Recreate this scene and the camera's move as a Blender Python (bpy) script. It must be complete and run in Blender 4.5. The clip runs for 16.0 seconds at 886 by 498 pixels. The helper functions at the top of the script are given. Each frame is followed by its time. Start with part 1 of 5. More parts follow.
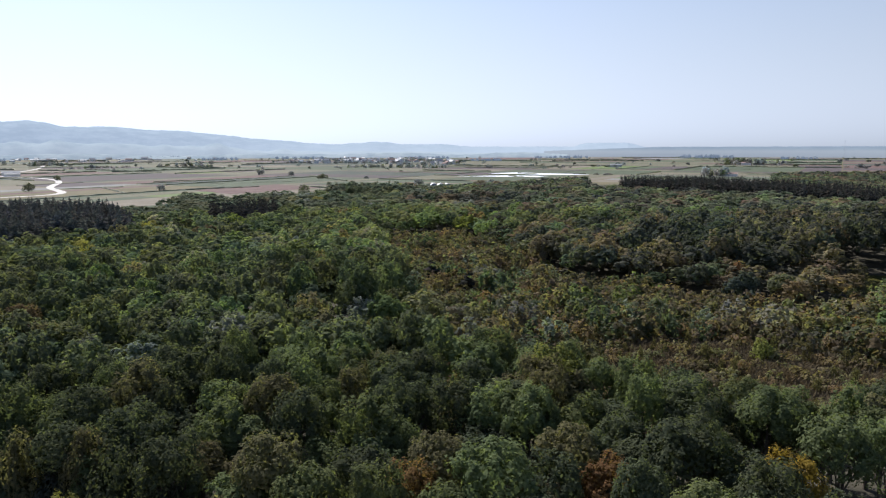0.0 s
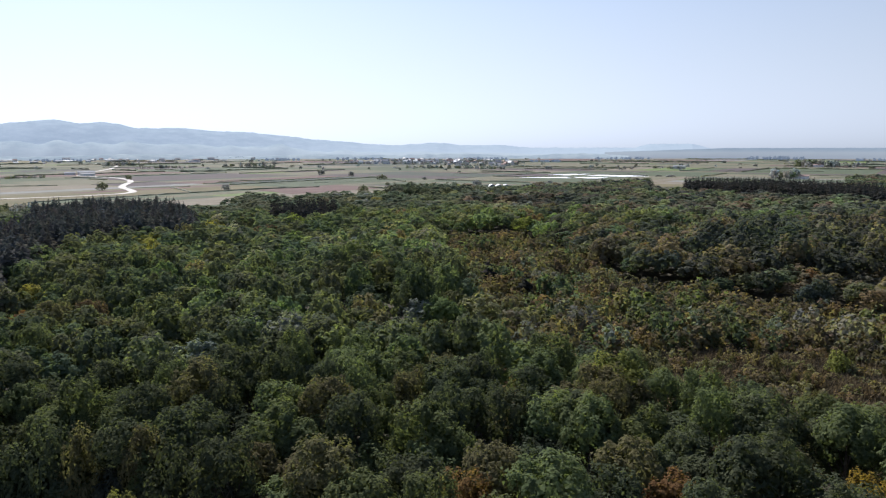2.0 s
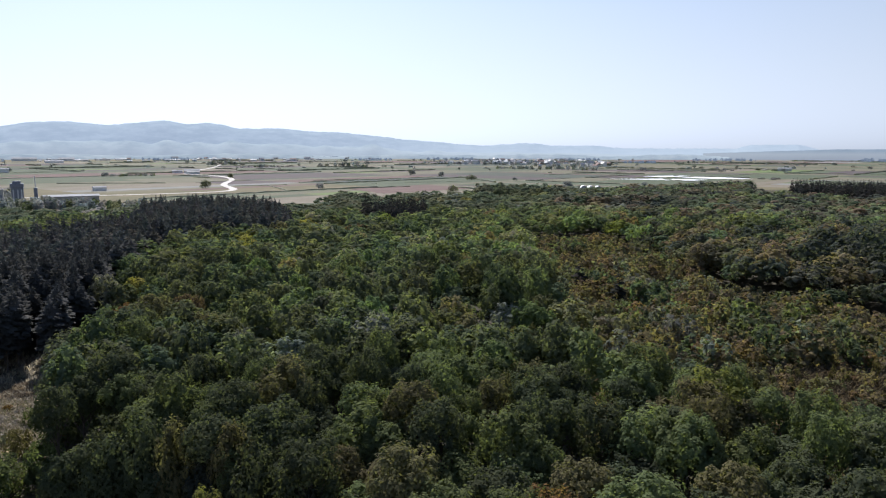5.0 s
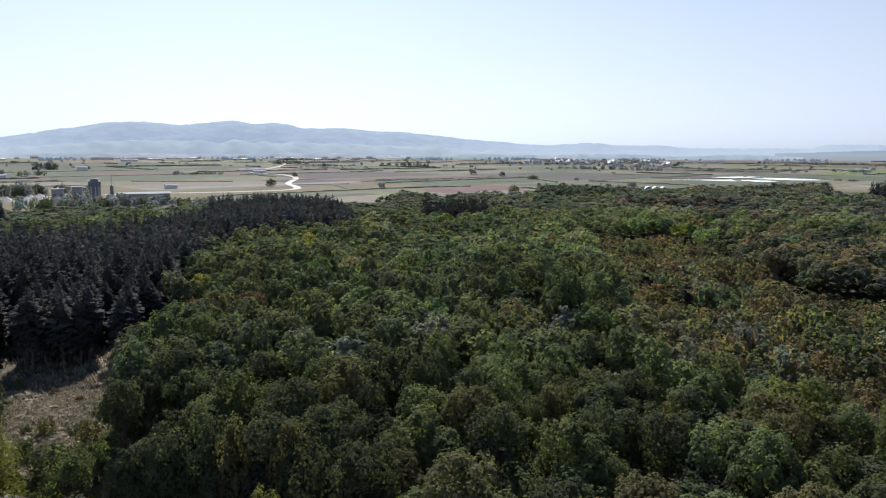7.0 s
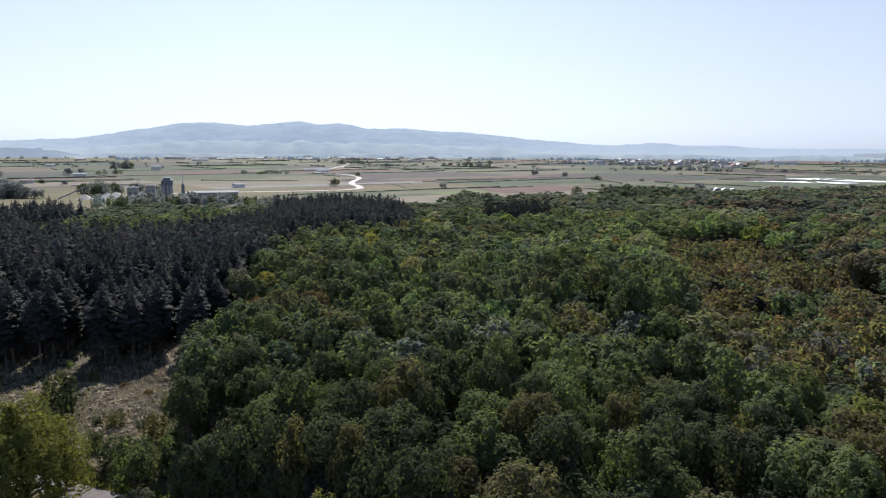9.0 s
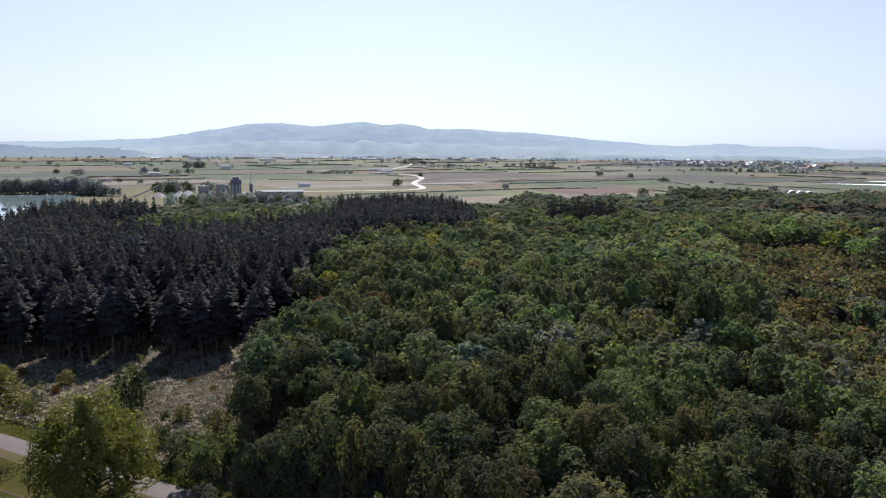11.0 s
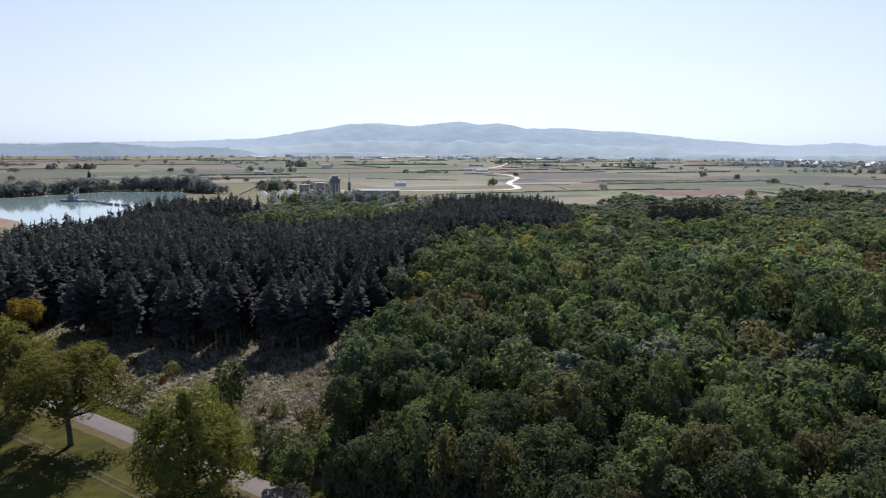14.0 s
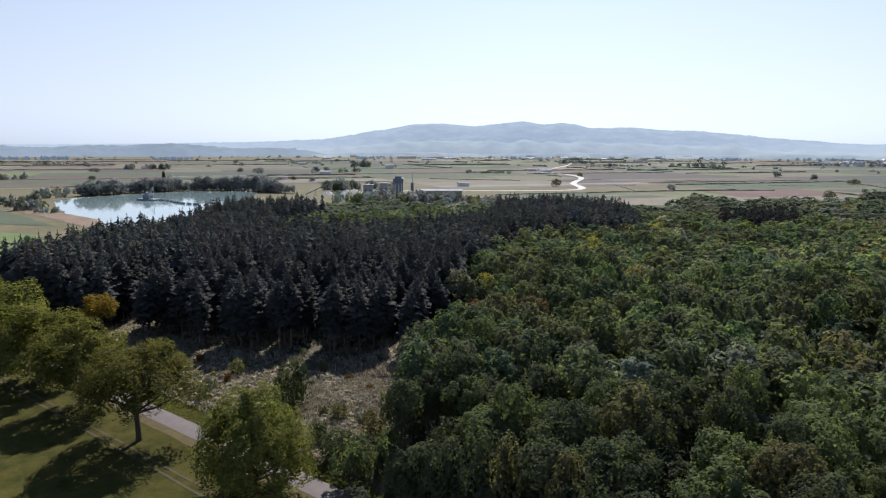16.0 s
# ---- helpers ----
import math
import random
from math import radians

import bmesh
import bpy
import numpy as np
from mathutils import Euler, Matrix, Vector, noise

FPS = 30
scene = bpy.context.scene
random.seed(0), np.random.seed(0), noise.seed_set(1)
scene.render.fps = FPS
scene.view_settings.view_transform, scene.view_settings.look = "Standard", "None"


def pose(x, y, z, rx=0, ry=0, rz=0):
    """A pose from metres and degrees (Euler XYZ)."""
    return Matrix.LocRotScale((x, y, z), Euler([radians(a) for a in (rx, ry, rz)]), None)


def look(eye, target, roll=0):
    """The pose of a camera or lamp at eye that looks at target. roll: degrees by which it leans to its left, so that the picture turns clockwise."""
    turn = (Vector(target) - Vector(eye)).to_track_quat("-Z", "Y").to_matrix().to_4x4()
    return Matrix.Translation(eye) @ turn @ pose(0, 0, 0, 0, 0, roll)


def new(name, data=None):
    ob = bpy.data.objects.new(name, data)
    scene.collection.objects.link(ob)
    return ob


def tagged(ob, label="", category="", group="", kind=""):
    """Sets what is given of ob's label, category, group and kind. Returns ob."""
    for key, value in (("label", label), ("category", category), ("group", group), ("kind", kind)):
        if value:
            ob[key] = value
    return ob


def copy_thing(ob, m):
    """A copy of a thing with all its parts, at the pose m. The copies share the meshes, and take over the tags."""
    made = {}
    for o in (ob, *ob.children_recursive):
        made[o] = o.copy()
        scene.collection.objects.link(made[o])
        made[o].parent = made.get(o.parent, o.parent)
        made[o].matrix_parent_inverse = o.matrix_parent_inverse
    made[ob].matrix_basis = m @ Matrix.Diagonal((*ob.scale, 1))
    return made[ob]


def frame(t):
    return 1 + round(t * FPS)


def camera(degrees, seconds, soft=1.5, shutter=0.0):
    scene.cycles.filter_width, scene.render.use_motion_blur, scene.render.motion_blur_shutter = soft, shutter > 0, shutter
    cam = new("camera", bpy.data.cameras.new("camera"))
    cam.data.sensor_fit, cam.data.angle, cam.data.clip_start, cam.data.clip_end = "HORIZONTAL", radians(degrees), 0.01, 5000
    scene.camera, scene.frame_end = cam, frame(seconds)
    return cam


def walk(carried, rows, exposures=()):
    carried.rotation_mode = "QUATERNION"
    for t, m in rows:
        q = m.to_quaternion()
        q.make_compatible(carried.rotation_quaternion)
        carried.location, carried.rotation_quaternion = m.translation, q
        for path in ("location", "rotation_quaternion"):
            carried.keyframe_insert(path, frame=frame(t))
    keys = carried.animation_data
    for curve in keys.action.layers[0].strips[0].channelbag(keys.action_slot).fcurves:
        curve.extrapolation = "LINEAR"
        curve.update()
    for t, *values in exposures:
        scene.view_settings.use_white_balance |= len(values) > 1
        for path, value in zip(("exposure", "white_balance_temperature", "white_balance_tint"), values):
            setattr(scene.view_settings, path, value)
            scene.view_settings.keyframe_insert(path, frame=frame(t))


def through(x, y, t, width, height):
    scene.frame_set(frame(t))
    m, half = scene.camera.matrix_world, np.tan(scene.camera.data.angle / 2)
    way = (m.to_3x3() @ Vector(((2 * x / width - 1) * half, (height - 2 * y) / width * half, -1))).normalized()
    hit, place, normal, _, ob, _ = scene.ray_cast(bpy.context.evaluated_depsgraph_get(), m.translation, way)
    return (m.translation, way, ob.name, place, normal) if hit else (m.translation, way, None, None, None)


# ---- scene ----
cam = camera(64.28, 16.0, 1.2)
# seconds, x, y, z, pitch from level, lean, turn to the left
PATH = [
    (0.0, 0.000, 0.000, 48.750, -8.092, -0.138, 0.000),
    (0.5, 0.004, 0.602, 48.750, -8.070, -0.125, 1.157),
    (1.0, -0.008, 1.186, 48.751, -8.048, -0.110, 2.329),
    (1.5, -0.036, 1.753, 48.753, -8.026, -0.092, 3.506),
    (2.0, -0.079, 2.304, 48.757, -8.008, -0.070, 4.702),
    (2.5, -0.137, 2.839, 48.762, -7.995, -0.045, 5.894),
    (3.0, -0.211, 3.361, 48.767, -7.984, -0.016, 7.095),
    (3.5, -0.299, 3.869, 48.774, -7.974, 0.014, 8.296),
    (4.0, -0.402, 4.364, 48.782, -7.971, 0.045, 9.511),
    (6.5, -1.129, 6.684, 48.831, -8.017, 0.191, 15.604),
    (7.0, -1.316, 7.123, 48.843, -8.026, 0.204, 16.842),
    (7.5, -1.516, 7.555, 48.855, -8.032, 0.212, 18.083),
    (8.0, -1.729, 7.982, 48.867, -8.036, 0.218, 19.321),
    (8.5, -1.956, 8.405, 48.880, -8.036, 0.229, 20.555),
    (9.0, -2.195, 8.824, 48.892, -8.034, 0.246, 21.794),
    (11.5, -3.575, 10.898, 48.955, -8.032, 0.376, 28.085),
    (12.0, -3.887, 11.315, 48.967, -8.043, 0.386, 29.367),
    (12.5, -4.210, 11.734, 48.979, -8.056, 0.391, 30.655),
    (13.0, -4.545, 12.157, 48.990, -8.073, 0.388, 31.939),
    (13.5, -4.891, 12.584, 49.000, -8.091, 0.378, 33.209),
    (14.0, -5.247, 13.017, 49.010, -8.107, 0.358, 34.470),
    (14.5, -5.614, 13.456, 49.020, -8.119, 0.329, 35.731),
    (15.0, -5.992, 13.902, 49.028, -8.126, 0.293, 36.994),
    (15.5, -6.380, 14.356, 49.036, -8.126, 0.252, 38.269),
    (16.0, -6.779, 14.820, 49.042, -8.124, 0.210, 39.555),
]
EXPOSURE, KELVIN, TINT, SKY_STRENGTH, SUN_STRENGTH = 0.75, 5850, 15, 0.068, 5.2
walk(cam, [(t, pose(x, y, z, 90 + pitch, 0, turn) @ pose(0, 0, 0, 0, 0, lean)) for t, x, y, z, pitch, lean, turn in PATH],
     exposures=[(0.0, EXPOSURE, KELVIN, TINT), (16.0, EXPOSURE - 0.07, KELVIN, TINT)])

# ---- light ----
SUN_TURN, SUN_UP = 31.0, 41.5          # degrees to the left of +y, degrees above the horizon
world = bpy.data.worlds.new("sky")
scene.world = world
world.use_nodes = True
wn = world.node_tree
sky = wn.nodes.new("ShaderNodeTexSky")
sky.sky_type = "NISHITA"
sky.sun_disc = False
sky.sun_elevation, sky.sun_rotation = radians(SUN_UP), radians(-SUN_TURN)
sky.altitude, sky.air_density, sky.dust_density, sky.ozone_density = 0, 1.05, 0.35, 2.5
wn.nodes["Background"].inputs["Strength"].default_value = SKY_STRENGTH
# bright late-summer haze: towards the horizon the sky keeps its brightness and loses its colour
grey = wn.nodes.new("ShaderNodeRGBToBW")
wn.links.new(sky.outputs[0], grey.inputs[0])
tone = wn.nodes.new("ShaderNodeMix")
tone.data_type, tone.blend_type = "RGBA", "MULTIPLY"
tone.inputs["Factor"].default_value = 1.0
tone.inputs[7].default_value = (1.02, 1.07, 1.12, 1)
wn.links.new(grey.outputs[0], tone.inputs[6])
where = wn.nodes.new("ShaderNodeTexCoord")
split = wn.nodes.new("ShaderNodeSeparateXYZ")
wn.links.new(where.outputs["Generated"], split.inputs[0])
fall = wn.nodes.new("ShaderNodeMapRange")
fall.interpolation_type = "SMOOTHSTEP"
for key, value in (("From Min", 0.0), ("From Max", 0.55), ("To Min", 0.95), ("To Max", 0.22)):
    fall.inputs[key].default_value = value
wn.links.new(split.outputs["Z"], fall.inputs["Value"])
haze = wn.nodes.new("ShaderNodeMix")
haze.data_type = "RGBA"
wn.links.new(fall.outputs["Result"], haze.inputs["Factor"])
wn.links.new(sky.outputs[0], haze.inputs[6])
wn.links.new(tone.outputs[2], haze.inputs[7])
# the thick low air dims the lowest degrees a little, the veil above them is the brightest
veil = wn.nodes.new("ShaderNodeMapRange")
veil.interpolation_type = "SMOOTHSTEP"
for key, value in (("From Min", -0.02), ("From Max", 0.24), ("To Min", 0.85), ("To Max", 1.20)):
    veil.inputs[key].default_value = value
wn.links.new(split.outputs["Z"], veil.inputs["Value"])
dim = wn.nodes.new("ShaderNodeVectorMath")
dim.operation = "SCALE"
wn.links.new(haze.outputs[2], dim.inputs[0])
wn.links.new(veil.outputs["Result"], dim.inputs["Scale"])
cast = wn.nodes.new("ShaderNodeMix")
cast.data_type, cast.blend_type = "RGBA", "MULTIPLY"
cast.inputs["Factor"].default_value = 1.0
cast.inputs[7].default_value = (0.942, 0.974, 1.0, 1)
wn.links.new(dim.outputs[0], cast.inputs[6])
wn.links.new(cast.outputs[2], wn.nodes["Background"].inputs["Color"])
sun_data = bpy.data.lights.new("sun", "SUN")
sun_data.energy, sun_data.angle, sun_data.color = SUN_STRENGTH, radians(0.6), (1.0, 0.93, 0.81)
sun = new("sun", sun_data)
to_sun = Vector((-math.sin(radians(SUN_TURN)) * math.cos(radians(SUN_UP)), math.cos(radians(SUN_TURN)) * math.cos(radians(SUN_UP)), math.sin(radians(SUN_UP))))
sun.matrix_world = look(to_sun * 300, (0, 0, 0))


# ---- materials ----
class Nodes:
    """A small builder of node materials."""

    def __init__(self, name):
        self.m = bpy.data.materials.new(name)
        self.m.use_nodes = True
        self.t = self.m.node_tree
        self.bsdf = self.t.nodes["Principled BSDF"]
        self.out = self.t.nodes["Material Output"]

    def node(self, kind, **values):
        n = self.t.nodes.new(kind)
        for k, v in values.items():
            n.inputs[k].default_value = v
        return n

    def link(self, a, b):
        self.t.links.new(a, b)

    def noise(self, scale, detail=4.0, rough=0.6, stretch=None):
        tc = self.node("ShaderNodeNewGeometry")
        vec = tc.outputs["Position"]
        if stretch:
            mp = self.node("ShaderNodeMapping")
            mp.inputs["Scale"].default_value = stretch
            self.link(vec, mp.inputs["Vector"])
            vec = mp.outputs["Vector"]
        n = self.node("ShaderNodeTexNoise", Scale=scale, Detail=detail, Roughness=rough)
        self.link(vec, n.inputs["Vector"])
        return n.outputs["Fac"]

    def ramp(self, fac, stops):
        r = self.node("ShaderNodeValToRGB")
        e = r.color_ramp.elements
        e[0].position, e[0].color = stops[0][0], (*stops[0][1], 1)
        e[1].position, e[1].color = stops[-1][0], (*stops[-1][1], 1)
        for p, c in stops[1:-1]:
            q = e.new(p)
            q.color = (*c, 1)
        self.link(fac, r.inputs["Fac"])
        return r.outputs["Color"]

    def mix(self, kind, fac, a, b):
        n = self.t.nodes.new("ShaderNodeMix")
        n.data_type, n.blend_type = "RGBA", kind
        for sock, v in ((n.inputs["Factor"], fac), (n.inputs[6], a), (n.inputs[7], b)):
            if isinstance(v, (int, float)):
                sock.default_value = v
            elif isinstance(v, tuple):
                sock.default_value = (*v, 1)
            else:
                self.link(v, sock)
        return n.outputs[2]

    def bump(self, fac, strength, distance):
        b = self.node("ShaderNodeBump", Strength=strength, Distance=distance)
        self.link(fac, b.inputs["Height"])
        self.link(b.outputs["Normal"], self.bsdf.inputs["Normal"])

    def colour(self, c):
        if isinstance(c, tuple):
            self.bsdf.inputs["Base Color"].default_value = (*c, 1)
        else:
            self.link(c, self.bsdf.inputs["Base Color"])

    def set(self, rough=0.8, spec=0.3, metal=0.0):
        self.bsdf.inputs["Roughness"].default_value = rough
        self.bsdf.inputs["Specular IOR Level"].default_value = spec
        self.bsdf.inputs["Metallic"].default_value = metal
        return self.m


def plain(name, a, b, scale, rough=0.8, spec=0.3, bump=0.0, metal=0.0, fine=None, stretch=None):
    """Two colours mixed by a coarse grain, with a finer one on top."""
    n = Nodes(name)
    f = n.noise(scale, 5, 0.62, stretch)
    c = n.ramp(f, [(0.3, a), (0.7, b)])
    g = n.noise(fine or scale * 7, 3, 0.6)
    c = n.mix("MULTIPLY", 0.55, c, n.ramp(g, [(0.25, (0.62, 0.62, 0.62)), (0.75, (1.15, 1.15, 1.15))]))
    n.colour(c)
    if bump:
        n.bump(g, 0.6, bump)
    return n.set(rough, spec, metal)


def leafy(name, base=None, through=0.3, rough=0.8, spec=0.0, glow=(1.52, 1.62, 0.80), spread=1.0):
    """Leaves: a green that varies from leaf to leaf and over the wood, lets some light through and shines a little.
    Without base the colour comes from each tree's own 'species' colour."""
    n = Nodes(name)
    if base:
        hue = n.node("ShaderNodeHueSaturation", Saturation=1.0)
        hue.inputs["Color"].default_value = (*base, 1)
        info = n.node("ShaderNodeObjectInfo")
        for lo, hi, sock in ((0.485, 0.51, "Hue"), (0.82, 1.2, "Value")):
            mr = n.node("ShaderNodeMapRange")
            mr.inputs["To Min"].default_value, mr.inputs["To Max"].default_value = lo, hi
            n.link(info.outputs["Random"], mr.inputs["Value"])
            n.link(mr.outputs["Result"], hue.inputs[sock])
        c = hue.outputs["Color"]
    else:
        at = n.node("ShaderNodeAttribute")
        at.attribute_name = "species"
        c = at.outputs["Color"]
    geo = n.node("ShaderNodeNewGeometry")
    c = n.mix("MULTIPLY", 1.0, c, n.ramp(geo.outputs["Random Per Island"], [(0.0, (1 - 0.3 * spread,) * 3), (0.75, (1.04,) * 3), (1.0, (1 + 0.3 * spread, 1 + 0.25 * spread, 1 + 0.1 * spread))]))
    c = n.mix("MULTIPLY", 0.5, c, n.ramp(n.noise(0.09, 3), [(0.3, (0.7, 0.75, 0.8)), (0.7, (1.25, 1.15, 0.95))]))
    n.colour(c)
    tr = n.node("ShaderNodeBsdfTranslucent")
    n.link(n.mix("MULTIPLY", 1.0, c, glow), tr.inputs["Color"])
    ms = n.node("ShaderNodeMixShader", Fac=through)
    n.link(n.bsdf.outputs[0], ms.inputs[1])
    n.link(tr.outputs[0], ms.inputs[2])
    n.link(ms.outputs[0], n.out.inputs["Surface"])
    return n.set(rough, spec)


LEAF = {
    "green": (0.115, 0.137, 0.069),
    "deep": (0.078, 0.091, 0.058),
    "olive": (0.129, 0.121, 0.069),
    "lime": (0.144, 0.150, 0.050),
    "yellow": (0.21, 0.142, 0.034),
    "grey": (0.132, 0.138, 0.124),
    "brown": (0.128, 0.101, 0.066),
    "umber": (0.102, 0.087, 0.064),
    "dark": (0.052, 0.057, 0.050),
    "rust": (0.152, 0.092, 0.047),
    # haze over the far plain put into one pale grey leaf colour
    "haze_grey": (0.22, 0.235, 0.235),
    "spruce": (0.080, 0.080, 0.077),
}
MAT_LEAF = {k: leafy("leaves_" + k, (c[0] * 0.88, c[1] * 0.88, c[2] * 0.88), 0.40, spread=0.7) for k, c in LEAF.items()}
MAT_LEAF["spruce"] = leafy("needles", LEAF["spruce"], 0.24, 1.0, 0.0, (0.95, 1.05, 1.0), 0.3)
# high translucency lightens the shaded sides, as haze would
MAT_LEAF["haze_grey"] = leafy("leaves_haze_grey", LEAF["haze_grey"], 0.45, 0.9, 0.02, glow=(1.0, 1.0, 0.95), spread=0.5)
MAT_NEEDLES = leafy("needles_mass", None, 0.24, 1.0, 0.0, (0.95, 1.05, 1.0), 0.3)
MAT_WOODS = leafy("leaves_mixed", None, 0.4, spread=0.35)
MAT_FARTREE = leafy("leaves_far", None, 0.4, 0.9, 0.02, glow=(1.0, 1.0, 0.95), spread=0.3)
MAT_SPRUCE_BARK = plain("spruce_bark", (0.10, 0.082, 0.07), (0.22, 0.185, 0.16), 3.0, 0.9, 0.2, 0.02, stretch=(1, 1, 0.2))
MAT_BARK = plain("bark", (0.045, 0.036, 0.028), (0.10, 0.082, 0.064), 3.0, 0.9, 0.2, 0.02, stretch=(1, 1, 0.2))
MAT_GROUND = plain("plain_soil", (0.095, 0.09, 0.045), (0.155, 0.13, 0.075), 0.02, 0.95, 0.1, fine=0.3)
MAT_FLOOR = plain("forest_litter", (0.036, 0.034, 0.024), (0.070, 0.062, 0.044), 0.25, 0.95, 0.1, 0.05)
MAT_ROAD = plain("old_asphalt", (0.105, 0.086, 0.080), (0.130, 0.109, 0.103), 0.5, 0.85, 0.25, 0.004, fine=9)
MAT_TRACK = plain("dry_track", (0.052, 0.043, 0.022), (0.080, 0.064, 0.036), 0.6, 0.95, 0.1, 0.01)
MAT_LIGHTROAD = plain("gravel_road", (0.42, 0.39, 0.35), (0.54, 0.51, 0.46), 0.05, 0.9, 0.2)
MAT_MEADOW = plain("meadow", (0.026, 0.031, 0.007), (0.070, 0.060, 0.016), 0.3, 0.95, 0.03, 0.03, fine=1.8)
MAT_VERGE = plain("worn_verge", (0.070, 0.050, 0.028), (0.095, 0.08, 0.03), 0.5, 0.95, 0.1, 0.02)
MAT_CLEARING = plain("felled_ground", (0.046, 0.041, 0.027), (0.115, 0.098, 0.064), 0.35, 0.95, 0.15, 0.05, fine=2.5)
MAT_TUFT = leafy("dead_grass", (0.40, 0.365, 0.295), 0.45, 0.8, 0.1, (1.0, 0.98, 0.9), 1.6)
MAT_BRASH = leafy("brash", (0.20, 0.165, 0.125), 0.3, 0.85, 0.1, (1.0, 0.98, 0.9), 1.6)
MAT_BRASH_ROW = plain("brash_heap", (0.045, 0.036, 0.024), (0.14, 0.115, 0.08), 1.2, 0.95, 0.1, 0.06, fine=5.0)
MAT_LANE_LEAF = leafy("roadside_leaves", (0.132, 0.130, 0.042), 0.45)
MAT_HEATH = leafy("heath_grass", (0.105, 0.088, 0.058), 0.3, 0.8, 0.0, (1.05, 1.0, 0.85))
MAT_BIRCH = leafy("birch_leaves", (0.095, 0.088, 0.045), 0.34)
MAT_FERN = leafy("fern", (0.11, 0.125, 0.055), 0.35)
MAT_HEDGE = leafy("hedge", (0.20, 0.21, 0.18), 0.3, 0.9, 0.02)
MAT_GRAVEL = plain("gravel", (0.36, 0.34, 0.31), (0.50, 0.48, 0.44), 0.2, 0.95, 0.1)
MAT_SAND = plain("sand_bank", (0.15, 0.105, 0.075), (0.22, 0.165, 0.12), 0.05, 0.95, 0.1)
FIELDS = {
    "stubble": ((0.30, 0.235, 0.13), (0.38, 0.30, 0.175)),
    "pasture": ((0.135, 0.155, 0.075), (0.185, 0.20, 0.09)),
    "crop": ((0.115, 0.130, 0.080), (0.15, 0.160, 0.095)),
    "straw": ((0.24, 0.21, 0.105), (0.31, 0.265, 0.135)),
    "earth": ((0.23, 0.135, 0.09), (0.29, 0.175, 0.12)),
    "plough": ((0.15, 0.11, 0.085), (0.20, 0.15, 0.115)),
    "bright": ((0.20, 0.25, 0.06), (0.26, 0.31, 0.09)),
    "pale": ((0.34, 0.31, 0.22), (0.41, 0.37, 0.27)),
}
def faded(c):
    """A field's colour greyed a little for the haze over the plain."""
    g = 0.3 * c[0] + 0.6 * c[1] + 0.1 * c[2]
    return (0.94 * c[0] + 0.06 * g, 0.94 * c[1] + 0.06 * g, 0.94 * c[2] + 0.05 * g)


FIELDS = {k: (faded(a), faded(b)) for k, (a, b) in FIELDS.items()}
# cool cast of the haze put into every field: blue is cut least
MAT_FIELD = {k: plain("field_" + k, (0.465 * a[0], 0.505 * a[1], 0.64 * a[2]), (0.505 * b[0], 0.55 * b[1], 0.69 * b[2]), 0.03, 0.95, 0.1, fine=0.25) for k, (a, b) in FIELDS.items()}
MAT_FOIL = plain("crop_foil", (0.82, 0.83, 0.84), (0.92, 0.92, 0.92), 0.05, 0.5, 0.5)
MAT_WALL = plain("render_wall", (0.70, 0.68, 0.64), (0.80, 0.78, 0.74), 0.1, 0.85, 0.2)
MAT_SHEET = plain("pale_sheet_roof", (0.24, 0.25, 0.26), (0.34, 0.34, 0.35), 0.1, 0.85, 0.1)
MAT_TILE = plain("roof_tile", (0.24, 0.165, 0.14), (0.33, 0.24, 0.205), 0.2, 0.85, 0.2)
MAT_SLATE = plain("dark_cladding", (0.14, 0.155, 0.19), (0.20, 0.215, 0.25), 0.1, 0.6, 0.4)
MAT_CONCRETE = plain("concrete", (0.30, 0.30, 0.29), (0.42, 0.41, 0.39), 0.15, 0.9, 0.2)
MAT_STEEL = plain("galvanised_steel", (0.40, 0.42, 0.44), (0.55, 0.56, 0.58), 0.5, 0.45, 0.5, metal=0.6)


def make_water():
    n = Nodes("lake_water")
    n.colour((0.20, 0.27, 0.265))
    n.bump(n.noise(0.35, 3, 0.5, (1, 1, 1)), 0.05, 0.05)
    return n.set(0.05, 0.5)


MAT_WATER = make_water()


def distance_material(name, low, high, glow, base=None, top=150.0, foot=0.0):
    """Far country behind miles of bright air: that haze is put in as emission."""
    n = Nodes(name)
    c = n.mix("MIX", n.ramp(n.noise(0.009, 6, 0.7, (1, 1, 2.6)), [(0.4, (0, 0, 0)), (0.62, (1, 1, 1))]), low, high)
    # base: paler emission towards the foot, for thicker haze there
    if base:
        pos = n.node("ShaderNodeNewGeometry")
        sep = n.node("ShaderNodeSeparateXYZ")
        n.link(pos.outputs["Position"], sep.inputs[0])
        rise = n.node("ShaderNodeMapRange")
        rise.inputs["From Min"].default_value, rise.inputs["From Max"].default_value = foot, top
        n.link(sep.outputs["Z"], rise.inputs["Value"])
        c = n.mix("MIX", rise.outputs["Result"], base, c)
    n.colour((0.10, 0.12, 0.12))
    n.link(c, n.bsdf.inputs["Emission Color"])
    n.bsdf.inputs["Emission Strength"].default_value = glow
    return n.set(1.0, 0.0)


